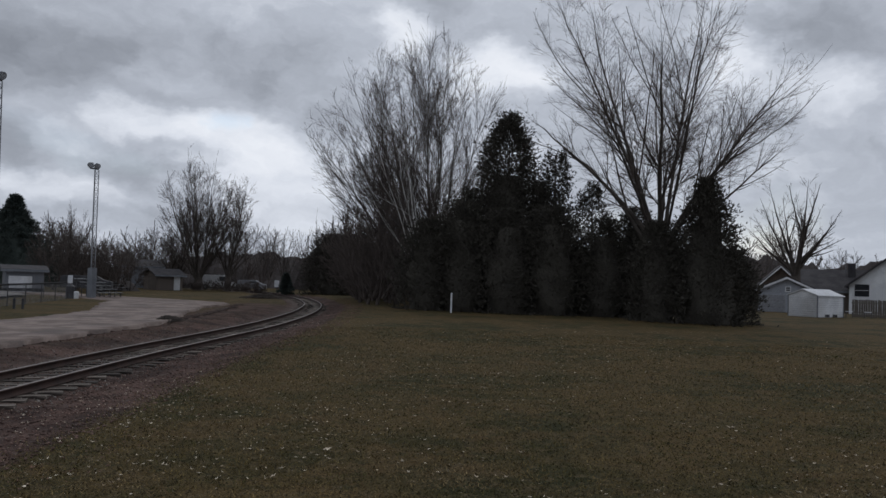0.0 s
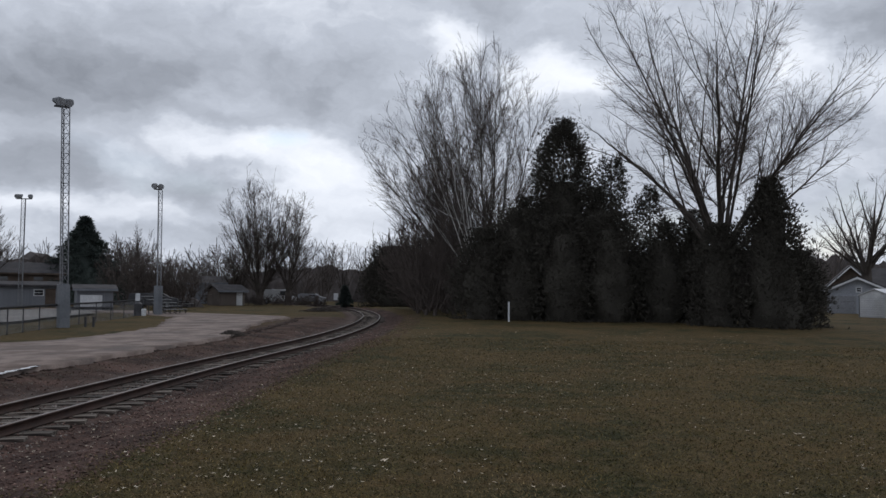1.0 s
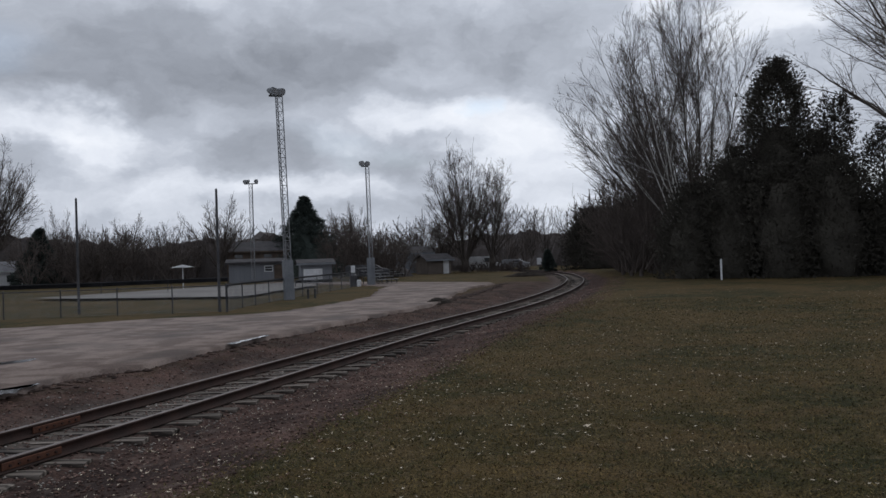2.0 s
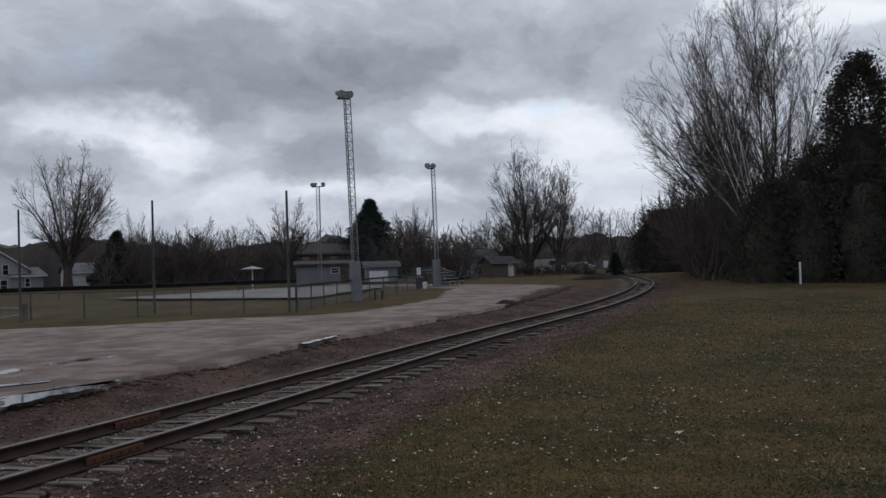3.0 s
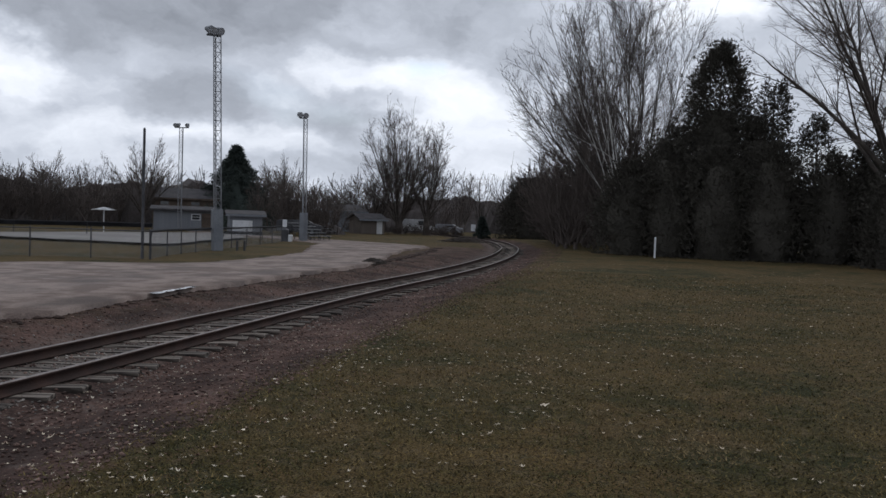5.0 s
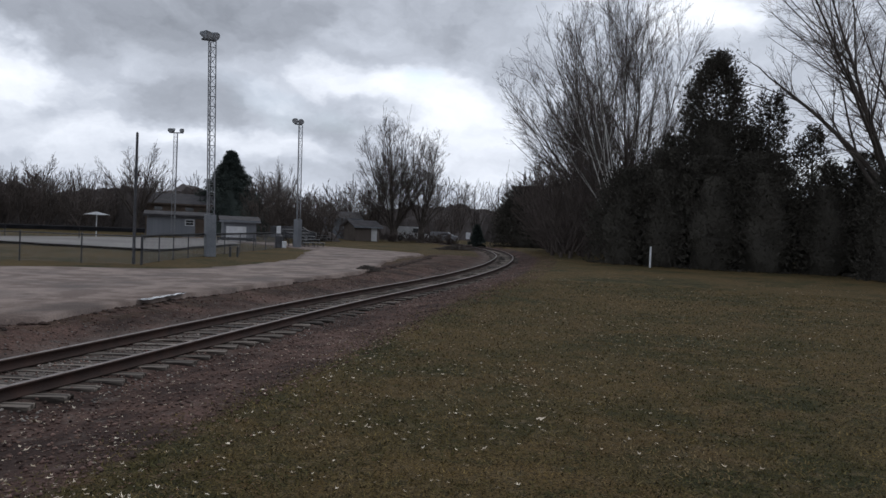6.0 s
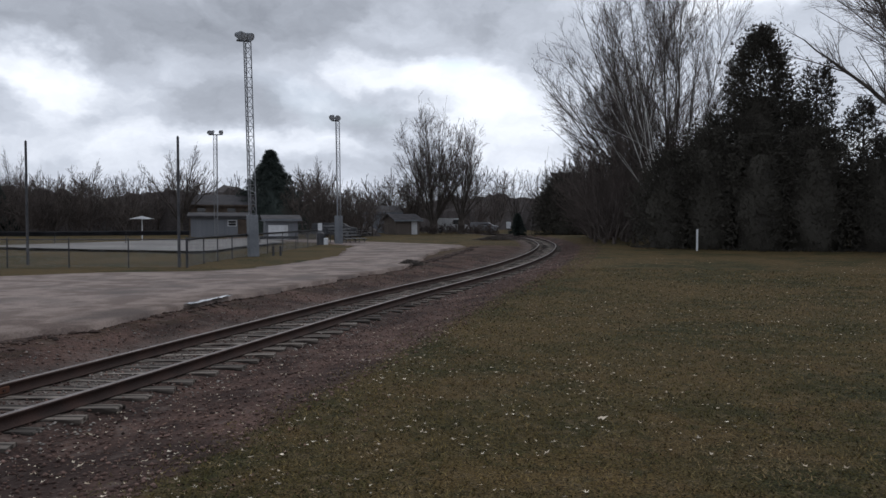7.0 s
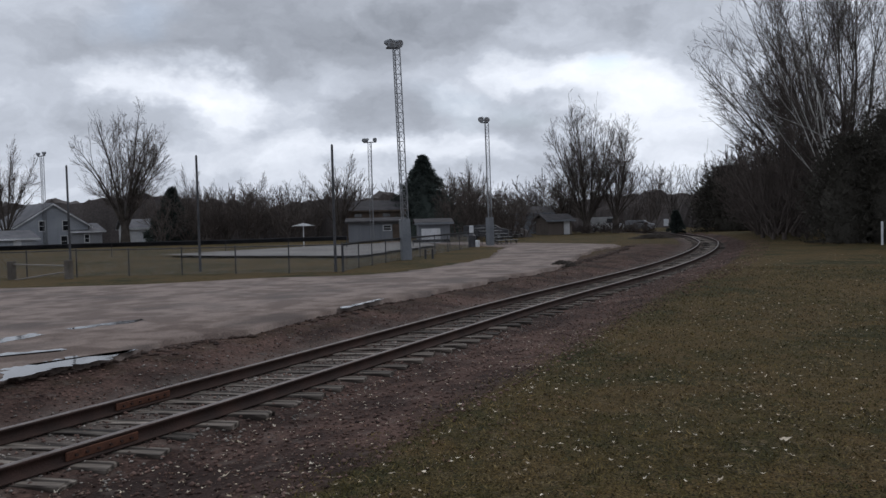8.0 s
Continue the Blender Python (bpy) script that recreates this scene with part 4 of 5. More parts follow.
evergreen("cedar_tree", 75, sized(24.8, 42.9, -0.3, 1.22), 3.4, 1.1, CEDAR, n=3000, group="cedars")
evergreen("spruce_tree", 81, pose(-32.6, 96.5, -0.5), 10.2, 6.8, "dark conical spruce behind the ball field", "spruce", n=13000, size=0.30, group="spruces")
evergreen("spruce_tree", 82, pose(-57.8, 80, -0.6), 6.6, 3.2, "dark spruce beside a yard tree", "spruce", n=5000, size=0.4, group="spruces")
evergreen("spruce_tree", 83, pose(-2.0, 94.5, -0.5), 2.4, 1.0, "small dark spruce close to the track", "spruce", n=2500, size=0.3, group="spruces")
evergreen("cedar_tree", 84, pose(3.6, 94.5, -0.5), 6.8, 3.8, "rounded dark evergreen in the trackside treeline", n=7000, size=0.36, group="cedars")


# bare brush and far woods
def brush(name, seed, spots, label, n_proto=3, height=5.0, rmin=0.011, dense=140):
    r = np.random.default_rng(seed)
    protos = []
    for k in range(n_proto):
        thick, fine = bare_segments(seed * 10 + k, (0, 0, height * 0.55, height * 0.50, height * 0.47, height * 0.5), 7, 0.3, 0.1, 0.05, 110,
                                    [(0.9, 0.1, (18, 38), 0.55, 0.05, 0.08, 3, 0.6, 3.0), (1.7, 0.1, (25, 55), 0.45, 0.05, 0.1, 2, 0.6, 1.3), (2.4, 0.1, (20, 50), 0.7, 0.05, 0.10, 1, 0.7, 1.0)], rmin, base=0.3)
        protos.append(np.concatenate([thick, fine]))
    allv = []
    for x, y, s in spots:
        p = protos[r.integers(n_proto)].copy()
        a = r.uniform(0, 6.28)
        c, q = math.cos(a), math.sin(a)
        z = float(ground_z(np.array([x]), np.array([y]))[0])
        for o in (0, 3):
            px, py = p[:, o] * c - p[:, o + 1] * q, p[:, o] * q + p[:, o + 1] * c
            p[:, o], p[:, o + 1], p[:, o + 2] = px * s + x, py * s + y, p[:, o + 2] * s + z
        p[:, 6:] = np.maximum(p[:, 6:] * s, rmin)
        allv.append(p)
        k = dense
        c0 = np.stack([r.normal(0, 0.9, k), r.normal(0, 0.9, k), r.uniform(0.1, 0.86, k) ** 0.9 * height * 0.9], 1) * s + (x, y, z)
        dv = r.normal(0, 0.35, (k, 3)) * s + (0, 0, 0.25 * s)
        allv.append(np.concatenate([c0, c0 + dv, np.full((k, 1), rmin * 1.1), np.full((k, 1), rmin * 0.7)], 1))
    v, f = tubes(np.concatenate(allv), 3)
    return tagged(put_mesh(name, mesh_np(name, v, f), M["twig"]), label, "woods", kind="stuff")


r = random.Random(77)
# thicket along the lawn's far edge and beside the track
spots = [(r.uniform(4.2, 9.0) + k * 0.02, 57 + k * 1.0, r.uniform(1.1, 1.6)) for k in range(26)]
spots += [(7.5 + r.uniform(-2, 8), r.uniform(66, 100), r.uniform(1.3, 1.9)) for k in range(18)]
spots += [(r.uniform(4.5, 15), r.uniform(69, 82), r.uniform(1.35, 1.9)) for k in range(18)]
brush("trackside_thicket", 3, spots, "tangled bare brown brush beside the track", height=5.2, dense=60)
spots = [(r.uniform(-9, 24), r.uniform(118, 150), r.uniform(1.4, 2.1)) for k in range(18)]
spots += [(r.uniform(0, 9), r.uniform(98, 122), r.uniform(1.2, 1.75)) for k in range(16)]
brush("far_woods", 4, spots, "far bare woods where the track bends away", height=5.6, rmin=0.012, dense=50)
spots = [(-16 - k * 0.85 + r.uniform(-2, 2), 118 - k * 0.38 + r.uniform(-4, 6), r.uniform(0.9, 1.9)) for k in range(28)]
spots += [(-44 - k * 0.55 + r.uniform(-2, 2), 86 - k * 0.3 + r.uniform(-5, 5), r.uniform(0.95, 1.35)) for k in range(26)]
spots += [(-75 + r.uniform(-20, 6), 112 + r.uniform(-6, 8), r.uniform(1.0, 1.4)) for k in range(12)]
spots += [(-92 + r.uniform(-6, 6), r.uniform(35, 86), r.uniform(0.8, 1.2)) for k in range(8)]
spots += [(-20.5 + r.uniform(-3.5, 3), 84 + r.uniform(-3, 3), r.uniform(0.9, 1.25)) for k in range(12)]
spots += [(-36 - k * 1.15 + r.uniform(-1, 1), 100 - k * 0.55 + r.uniform(-2, 2), r.uniform(0.8, 1.6)) for k in range(24)]
spots += [(-19 + k * 0.62 + r.uniform(-0.4, 0.4), 100.5 + r.uniform(-1, 1.2), r.uniform(0.22, 0.36)) for k in range(24)]
brush("far_hedgerow", 5, spots, "bare brown hedgerow beyond the ball field", height=5.4, rmin=0.015, dense=40)
spots = [(44 + r.uniform(0, 90), 125 + r.uniform(-12, 25), r.uniform(1.5, 2.4)) for k in range(24)]
brush("distant_woods", 6, spots, "distant bare woods behind the houses", height=6.0, rmin=0.022, dense=40)


def ridge(name, pts, base, top, seed, label):
    """A long low wooded rise with an uneven top."""
    rr = random.Random(seed)
    bm = bmesh.new()
    rows, places = [], []
    for (a, b), (c, d) in zip(pts, pts[1:]):
        n = int(math.hypot(c - a, d - b) / 0.8)
        nv = Vector((-(d - b), c - a, 0)).normalized()
        places += [(a + (c - a) * k / n, b + (d - b) * k / n, nv) for k in range(n)]
    hs = np.array([rr.random() for _ in places])
    hs = np.convolve(np.pad(hs, 12, mode="edge"), np.ones(25) / 25, "valid")
    hs = 0.8 + (hs - hs.mean()) * 2.2
    for (x, y, nv), h in zip(places, hs):
        k = len(rows)
        h *= top * min(1.0, 0.15 + k / 22, 0.15 + (len(places) - k) / 22)
        rows.append([bm.verts.new((x + nv.x * (w + rr.uniform(-0.5, 0.5)), y + nv.y * (w + rr.uniform(-0.5, 0.5)), base + h * q + rr.uniform(-0.045, 0.045) * top * (q > 0.2)))
                     for w, q in ((-4, -0.15), (-3.2, 0.55), (-1, 1.0), (2.5, 0.95), (4, -0.15))])
    for u, w in zip(rows, rows[1:]):
        for i in range(4):
            bm.faces.new((u[i], u[i + 1], w[i + 1], w[i]))
    bmesh.ops.recalc_face_normals(bm, faces=bm.faces)
    return tagged(part(name, bm, M["woods"]), label, "woods", kind="stuff")


ridge("wooded_ridge", [(30, 150), (70, 135), (140, 105), (200, 40)], -0.5, 9.5, 3, "far dark wooded ridge on the skyline")
ridge("wooded_ridge", [(-30, 140), (-70, 112), (-110, 75), (-130, 20)], -0.2, 8.2, 5, "far dark wooded ridge behind the hedgerow")
ridge("wooded_ridge", [(-32, 150), (30, 162)], -0.5, 7.0, 6, "far dark wooded ridge past the track's bend")
ridge("brush_bank", [(-30, 112), (-44, 97), (-58, 92)], -0.4, 6.4, 7, "dense brown brush behind the ball field")
ridge("brush_bank", [(-18.0, 90), (-22.5, 88.5)], -0.4, 4.9, 12, "dense dark bush beside the slim light tower")
ridge("brush_bank", [(-10, 122), (-30, 116)], -0.4, 4.2, 8, "dense brown brush behind the roadside trees")
ridge("wooded_ridge", [(-62, 108), (-82, 88), (-99, 68), (-118, 40)], -0.2, 7.4, 10, "dark woods behind the gabled house")
ridge("brush_bank", [(21, 76), (21, 98), (14, 120), (-6, 144)], -0.4, 6.2, 9, "dense dark brush in the trackside treeline")


# ---- light towers, poles, fences ----
def gz(x, y):
    return float(ground_z(np.array([x]), np.array([y]))[0])


def mast_meshes(w, step):
    r = w / math.sqrt(3)
    c = [Vector((r * math.cos(radians(a)), r * math.sin(radians(a)), 0)) for a in (90, 210, 330)]
    rungs, diags = [], []
    for i in range(3):
        a, b = c[i], c[(i + 1) % 3]
        for store, p, q in ((rungs, a, b), (diags, a, b + Vector((0, 0, step)))):
            bm = rodded(p, q, 0.013, sides=5)
            me = bpy.data.meshes.new("brace")
            bm.to_mesh(me)
            bm.free()
            me.materials.append(M["steel"])
            store.append(me)
    return c, rungs, diags


def light_tower(x, y, height, w, rot, heads, label, panel=True, lean=0.0):
    root = thing("light_tower", pose(x, y, gz(x, y), 0, -lean, 0) @ pose(0, 0, 0, 0, 0, rot), label, "light tower", "ball field light towers")
    step = 0.5
    c, rungs, diags = mast_meshes(w, step)
    for p in c:
        part("leg", rodded((p.x, p.y, -0.1), (p.x, p.y, height), 0.03, sides=7), M["steel"], root)
    for k in range(int(height / step)):
        for i in range(3):
            put_mesh("rung", rungs[i], None, root, m=pose(0, 0, k * step + 0.2))
            put_mesh("brace", diags[(i + k) % 3], None, root, m=pose(0, 0, k * step + 0.2))
    bar = part("crossarm", boxed(heads[0][0] - 0.1, heads[-1][0] + 0.1, -0.05, 0.05, height, height + 0.09, bevel=0.01), M["darksteel"], root)
    for hx, yaw, tilt in heads:
        bm = bmesh.new()
        bmesh.ops.create_cone(bm, cap_ends=True, segments=18, radius1=0.23, radius2=0.10, depth=0.34)
        h = part("floodlight", bm, M["greypanel"], root, "round grey floodlight housing", pose(hx, 0, height + 0.32, 0, 0, yaw) @ pose(0, 0, 0, tilt, 0, 0))
        bm = bmesh.new()
        bmesh.ops.create_cone(bm, cap_ends=True, segments=18, radius1=0.205, radius2=0.205, depth=0.02, matrix=Matrix.Translation((0, 0, -0.175)))
        part("lens", bm, M["lens"], h)
        part("bracket", rodded((hx, 0, height + 0.05), (hx, 0, height + 0.28), 0.03), M["darksteel"], root)
    if panel:
        bm = boxed(-w * 0.66, w * 0.66, -0.26, 0.26, 0.0, 2.15, bevel=0.015)
        part("climb_guard", bm, M["greypanel"], root, "flat grey sheet metal climb guard")
    return root


light_tower(-14.6, 41.4, 11.0, 0.37, 35, ((-0.42, 215, 72), (-0.12, 150, 60), (0.12, 200, 58)), "tall galvanised lattice tower with floodlights and grey base guard", lean=1.4)
light_tower(-14.8, 60.2, 9.2, 0.30, 50, ((-0.4, 120, 60), (0.05, 150, 60)), "slim lattice light tower at the parking lot's end", lean=0.7)
light_tower(-31.4, 77, 10.1, 0.38, 0, ((-0.6, 180, 62), (-0.3, 160, 58), (0.6, 180, 62)), "lattice light tower beyond the infield", False)
light_tower(-70.2, 74.0, 10.3, 0.38, -20, ((-0.7, 180, 62), (0.7, 180, 62)), "distant lattice light tower in front of a pale house", False)

for x, y, h in ((-14.5, 32.6, 5.25), (-21.7, 33.5, 5.25), (-31.8, 36.5, 5.4)):
    root = thing("net_pole", pose(x, y, gz(x, y)), "tall plain grey steel pole by the ball field fence", "pole", "net poles")
    part("shaft", rodded((0, 0, -0.1), (0, 0, h), 0.065, 0.05, sides=10), M["darksteel"], root)
    part("cap", rodded((0, 0, h), (0, 0, h + 0.06), 0.055, 0.02, sides=10), M["darksteel"], root)


def wire_mesh(pts, height, pitch, rad):
    """Two crossing sets of slanting wires between the points."""
    segs = []
    for (ax, ay, az), (bx, by, bz) in zip(pts, pts[1:]):
        a, b = np.array([ax, ay, az]), np.array([bx, by, bz])
        length = np.linalg.norm(b - a)
        n = int(length / pitch)
        for k in range(-int(height / pitch), n):
            for s in (1, -1):
                t0, t1 = k * pitch / length, (k * pitch + height) / length
                h0, h1 = 0.0, height
                if t0 < 0:
                    h0, t0 = -t0 * length, 0.0
                if t1 > 1:
                    h1, t1 = height - (t1 - 1) * length, 1.0
                if s < 0:
                    h0, h1 = height - h0, height - h1
                p, q = a + (b - a) * t0, a + (b - a) * t1
                segs.append((p[0], p[1], p[2] + h0, q[0], q[1], q[2] + h1, rad, rad))
    v, f = tubes(segs, 3)
    return mesh_np("chain_link", v, f)


def chain_fence(pts, height, label, cap=None, extra=0.0):
    p3 = [(x, y, gz(x, y)) for x, y in pts]
    root = thing("chain_link_fence", pose(0, 0, 0), label, "fence", "ball field fences")
    for x, y, z in p3:
        post = part("post", rodded((x, y, z - 0.1), (x, y, z + height + 0.04 + extra), 0.028, sides=7), M["darksteel"], root)
        part("post_cap", rodded((x, y, z + height + 0.04 + extra), (x, y, z + height + 0.09 + extra), 0.036, 0.01, sides=7), M["darksteel"], post)
    for (a, b) in zip(p3, p3[1:]):
        part("top_rail", rodded((a[0], a[1], a[2] + height), (b[0], b[1], b[2] + height), 0.022, sides=6), M["darksteel"], root)
        if cap:
            part("fence_cap", rodded((a[0], a[1], a[2] + height + 0.02), (b[0], b[1], b[2] + height + 0.02), cap, sides=8), M["black"], root, "black corrugated plastic cap")
    put_mesh("chain_link", wire_mesh([(x, y, z + 0.03) for x, y, z in p3], height - 0.03, 0.085, 0.0026), M["steel"], root)
    return root


chain_fence([(-55, 24.4), (-48, 26), (-41, 27.4), (-36, 28.4), (-32.5, 29), (-30.2, 29.4), (-27.9, 29.8), (-25.6, 30.2), (-23.3, 30.7), (-21.0, 31.2), (-18.7, 31.7), (-16.4, 32.1), (-14.1, 32.4)], 1.15,
            "sagging chain-link fence along the parking lot")
chain_fence([(-14.1, 32.5), (-14.5, 35), (-14.7, 37), (-14.8, 39), (-15, 42.5), (-15.1, 45), (-15.2, 48), (-15.3, 51), (-15.4, 54), (-15.6, 57)], 1.12, "chain-link fence with a black top cap", cap=0.05)


def screen_fence(pts, height, label):
    """A fence hung with dark windscreen fabric."""
    p3 = [(x, y, gz(x, y)) for x, y in pts]
    root = thing("windscreen_fence", pose(0, 0, 0), label, "fence", "ball field fences")
    for a, b in zip(p3, p3[1:]):
        d = Vector(b) - Vector(a)
        n = 8
        bm = bmesh.new()
        rows = []
        for k in range(n + 1):
            q = Vector(a) + d * k / n
            sag = -0.05 * math.sin(math.pi * k / n)
            side = Vector((-d.y, d.x, 0)).normalized() * 0.05 * math.sin(k * 2.1)
            rows.append([bm.verts.new(q + side + Vector((0, 0, z))) for z in (height * 0.72, height * 0.85, height + sag)])
        for u, w in zip(rows, rows[1:]):
            for i in range(2):
                bm.faces.new((u[i], w[i], w[i + 1], u[i + 1]))
        bmesh.ops.solidify(bm, geom=bm.faces[:], thickness=0.012)
        part("screen", bm, M["black"], root)
        part("top_rail", rodded((a[0], a[1], a[2] + height), (b[0], b[1], b[2] + height), 0.045, sides=6), M["black"], root)
    for x, y, z in p3:
        part("post", rodded((x, y, z - 0.1), (x, y, z + height + 0.05), 0.035, sides=7), M["darksteel"], root)
    return root


screen_fence([(-62, 34), (-53, 39.5), (-45, 44.1), (-39.8, 49), (-33.5, 53.7), (-29.5, 56), (-25.7, 58.2)], 0.98, "low field fence hung with black windscreen fabric")
screen_fence([(-20.4, 58.6), (-17.5, 58.6)], 0.6, "short run of dark fabric fence")

for x, y in ((-13.95, 42.6), (-13.55, 42.6)):
    root = thing("bollard", pose(x, y, gz(x, y)), "short dark steel bollard beside the light tower", "bollard", "bollards")
    part("body", rodded((0, 0, -0.05), (0, 0, 0.5), 0.06, 0.06, sides=10), M["darksteel"], root)
    part("top", rodded((0, 0, 0.5), (0, 0, 0.54), 0.06, 0.03, sides=10), M["darksteel"], root)

root = thing("pipe_gate", pose(0, 0, 0), "low pipe gate between two stout wooden posts", "gate")
gp = [(-27.8, 28.9), (-25.0, 29.1)]
for x, y in gp:
    part("post", boxed(x - 0.13, x + 0.13, y - 0.13, y + 0.13, gz(x, y) - 0.1, gz(x, y) + 0.8, bevel=0.02), M["postwood"], root, "grey weathered wooden post")
for dz, de in ((0.66, 0.56), (-0.02, 0.32)):
    part("rail", rodded((gp[0][0], gp[0][1], gz(*gp[0]) + dz), (gp[1][0], gp[1][1], gz(*gp[1]) + de), 0.03), M["sand"], root, "pale pipe rail")

# marker post on the lawn
root = thing("marker_post", sized(9.05, 48.3, gz(9.05, 48.3), 1.22), "thin white marker post at the lawn's edge", "post")
part("shaft", boxed(-0.042, 0.042, -0.02, 0.02, -0.1, 0.92, bevel=0.006), M["white"], root)
part("tip", boxed(-0.044, 0.044, -0.022, 0.022, 0.92, 1.0, bevel=0.012), M["white"], root)

root = thing("trackside_sign", pose(-3.2, 97.5, gz(-3.2, 97.5), 0, 0, 4), "small white blank-looking sign on a post", "sign")
part("post", rodded((0, 0, -0.1), (0, 0, 1.7), 0.04), M["darksteel"], root)
part("plate", boxed(-0.28, 0.28, -0.07, -0.045, 0.95, 1.75, bevel=0.01), M["white"], root)

# patio umbrellas by the infield
for x, y, h, s in ((-32.2, 63.6, 2.0, 1.05),):
    root = thing("patio_umbrella", pose(x, y, gz(x, y)), "open white umbrella on a pale pole", "umbrella", "umbrellas")
    part("pole", rodded((0, 0, -0.1), (0, 0, h), 0.045), M["white"], root)
    bm = bmesh.new()
    apex = bm.verts.new((0, 0, h + 0.1))
    ring = [bm.verts.new((s * math.cos(k * math.pi / 4), s * math.sin(k * math.pi / 4), h - 0.13 - 0.03 * (k % 2))) for k in range(8)]
    for k in range(8):
        bm.faces.new((apex, ring[k], ring[(k + 1) % 8]))
    bmesh.ops.solidify(bm, geom=bm.faces[:], thickness=0.02)
    part("canopy", bm, M["white"], root)
    for k in range(4):
        part("rib", rodded((0, 0, h - 0.25), (s * 0.7 * math.cos(k * math.pi / 2), s * 0.7 * math.sin(k * math.pi / 2), h - 0.09), 0.012, sides=5), M["steel"], root)


# ---- bleachers, racks and carts at the end of the lot ----
def bleachers(x, y, rot, rows, length, label):
    root = thing("bleachers", pose(x, y, gz(x, y), 0, 0, rot), label, "bleachers", "bleachers")
    for k in range(rows):
        part("seat_plank", boxed(-length / 2, length / 2, k * 0.55, k * 0.55 + 0.26, 0.36 + k * 0.24, 0.40 + k * 0.24, bevel=0.008), M["steel"], root)
        part("foot_plank", boxed(-length / 2, length / 2, k * 0.55 + 0.3, k * 0.55 + 0.52, 0.16 + k * 0.24, 0.195 + k * 0.24, bevel=0.008), M["darksteel"], root)
    for sx in (-0.45, 0.0, 0.45):
        for k in range(rows):
            part("upright", rodded((sx * length, k * 0.55 + 0.13, -0.05), (sx * length, k * 0.55 + 0.13, 0.36 + k * 0.24), 0.035, sides=6), M["darksteel"], root)
        part("stringer", rodded((sx * length, 0.0, 0.2), (sx * length, rows * 0.55, 0.24 * rows + 0.2), 0.035, sides=6), M["darksteel"], root)
    return root


bleachers(-13.9, 62.3, 62, 5, 2.4, "small dark-framed bleachers with pale seat planks")
bleachers(-17.8, 84, 80, 4, 3.0, "distant dark bleachers with pale seat planks")

root = thing("picnic_grill", pose(-15.9, 59.0, gz(-15.9, 59)), "dark steel drum with a pale lid", "barrel")
part("drum", rodded((0, 0, 0), (0, 0, 0.85), 0.29, 0.29, sides=16), M["darksteel"], root)
part("lid", rodded((0, 0, 0.85), (0, 0, 1.0), 0.31, 0.12, sides=16), M["darksteel"], root)
root = thing("notice_board", pose(-16.1, 59.6, gz(-16.1, 59.6), 0, 0, 20), "narrow white notice plate on a dark post", "sign")
part("post", rodded((0, 0, -0.1), (0, 0, 1.5), 0.04), M["darksteel"], root)
part("plate", boxed(-0.16, 0.16, -0.06, -0.04, 1.05, 1.6, bevel=0.02), M["white"], root)
root = thing("water_jug", pose(-15.55, 59.1, gz(-15.55, 59.1)), "round white drinks cooler on the ground", "cooler")
part("body", rodded((0, 0, 0), (0, 0, 0.42), 0.2, 0.22, sides=14), M["white"], root)
part("lid", rodded((0, 0, 0.42), (0, 0, 0.5), 0.23, 0.18, sides=14), M["white"], root)

# brush pile by the track
segs = []
rb = np.random.default_rng(6)
for k in range(260):
    a, b = rb.normal(0, 0.7, 2), rb.normal(0, 0.7, 2)
    h0, h1 = rb.uniform(0, 0.5, 2) * np.exp(-np.array([a @ a, b @ b]) * 0.4)
    segs.append((a[0] * 1.2, a[1], h0, b[0] * 1.2, b[1], h1, 0.02, 0.008))
v, f = tubes(segs, 4)
bp = put_mesh("brush_pile", mesh_np("brush_pile", v, f), M["bark"], m=pose(-3.4, 74.5, gz(-3.4, 74.5)))
tagged(bp, "low heap of cut dead branches near the track", "brush pile", kind="stuff")
bp = put_mesh("brush_pile", bp.data, None, m=pose(-5.6, 36.2, gz(-5.6, 36.2), 0, 0, 80))
bp.scale = (0.6, 0.35, 0.6)
tagged(bp, "small heap of dead weeds at the lot's edge", "brush pile", kind="stuff")


# ---- buildings ----
def siding(parent, w, h, y, step, material, z0=0.0, x0=0.0):
    """Lapped boards across a wall face that looks towards -y."""
    n = int(h / step)
    bm = prism(bmesh.new(), [(-w / 2, 0), (w / 2, 0), (w / 2, step * 0.97), (-w / 2, step * 0.97)], -0.022, 0.0)
    for v in bm.verts:
        if v.co.y < -0.01 and v.co.z > step * 0.5:
            v.co.y = -0.006
    me = bpy.data.meshes.new("board")
    bm.to_mesh(me)
    bm.free()
    me.materials.append(material)
    for k in range(n):
        put_mesh("board", me, None, parent, m=pose(x0, y, z0 + k * step))


def window(parent, x, z, w, h, y, frame_mat):
    wn_ = part("window", boxed(x - w / 2, x + w / 2, y - 0.03, y + 0.02, z, z + h), M["glass"], parent)
    for a in ((x - w / 2 - 0.07, x - w / 2, z - 0.07, z + h + 0.07), (x + w / 2, x + w / 2 + 0.07, z - 0.07, z + h + 0.07), (x - w / 2, x + w / 2, z + h, z + h + 0.07), (x - w / 2, x + w / 2, z - 0.07, z), (x - w / 2, x + w / 2, z + h / 2 - 0.02, z + h / 2 + 0.02)):
        part("window_frame", boxed(a[0], a[1], y - 0.06, y + 0.01, a[2], a[3]), frame_mat, wn_)
    return wn_


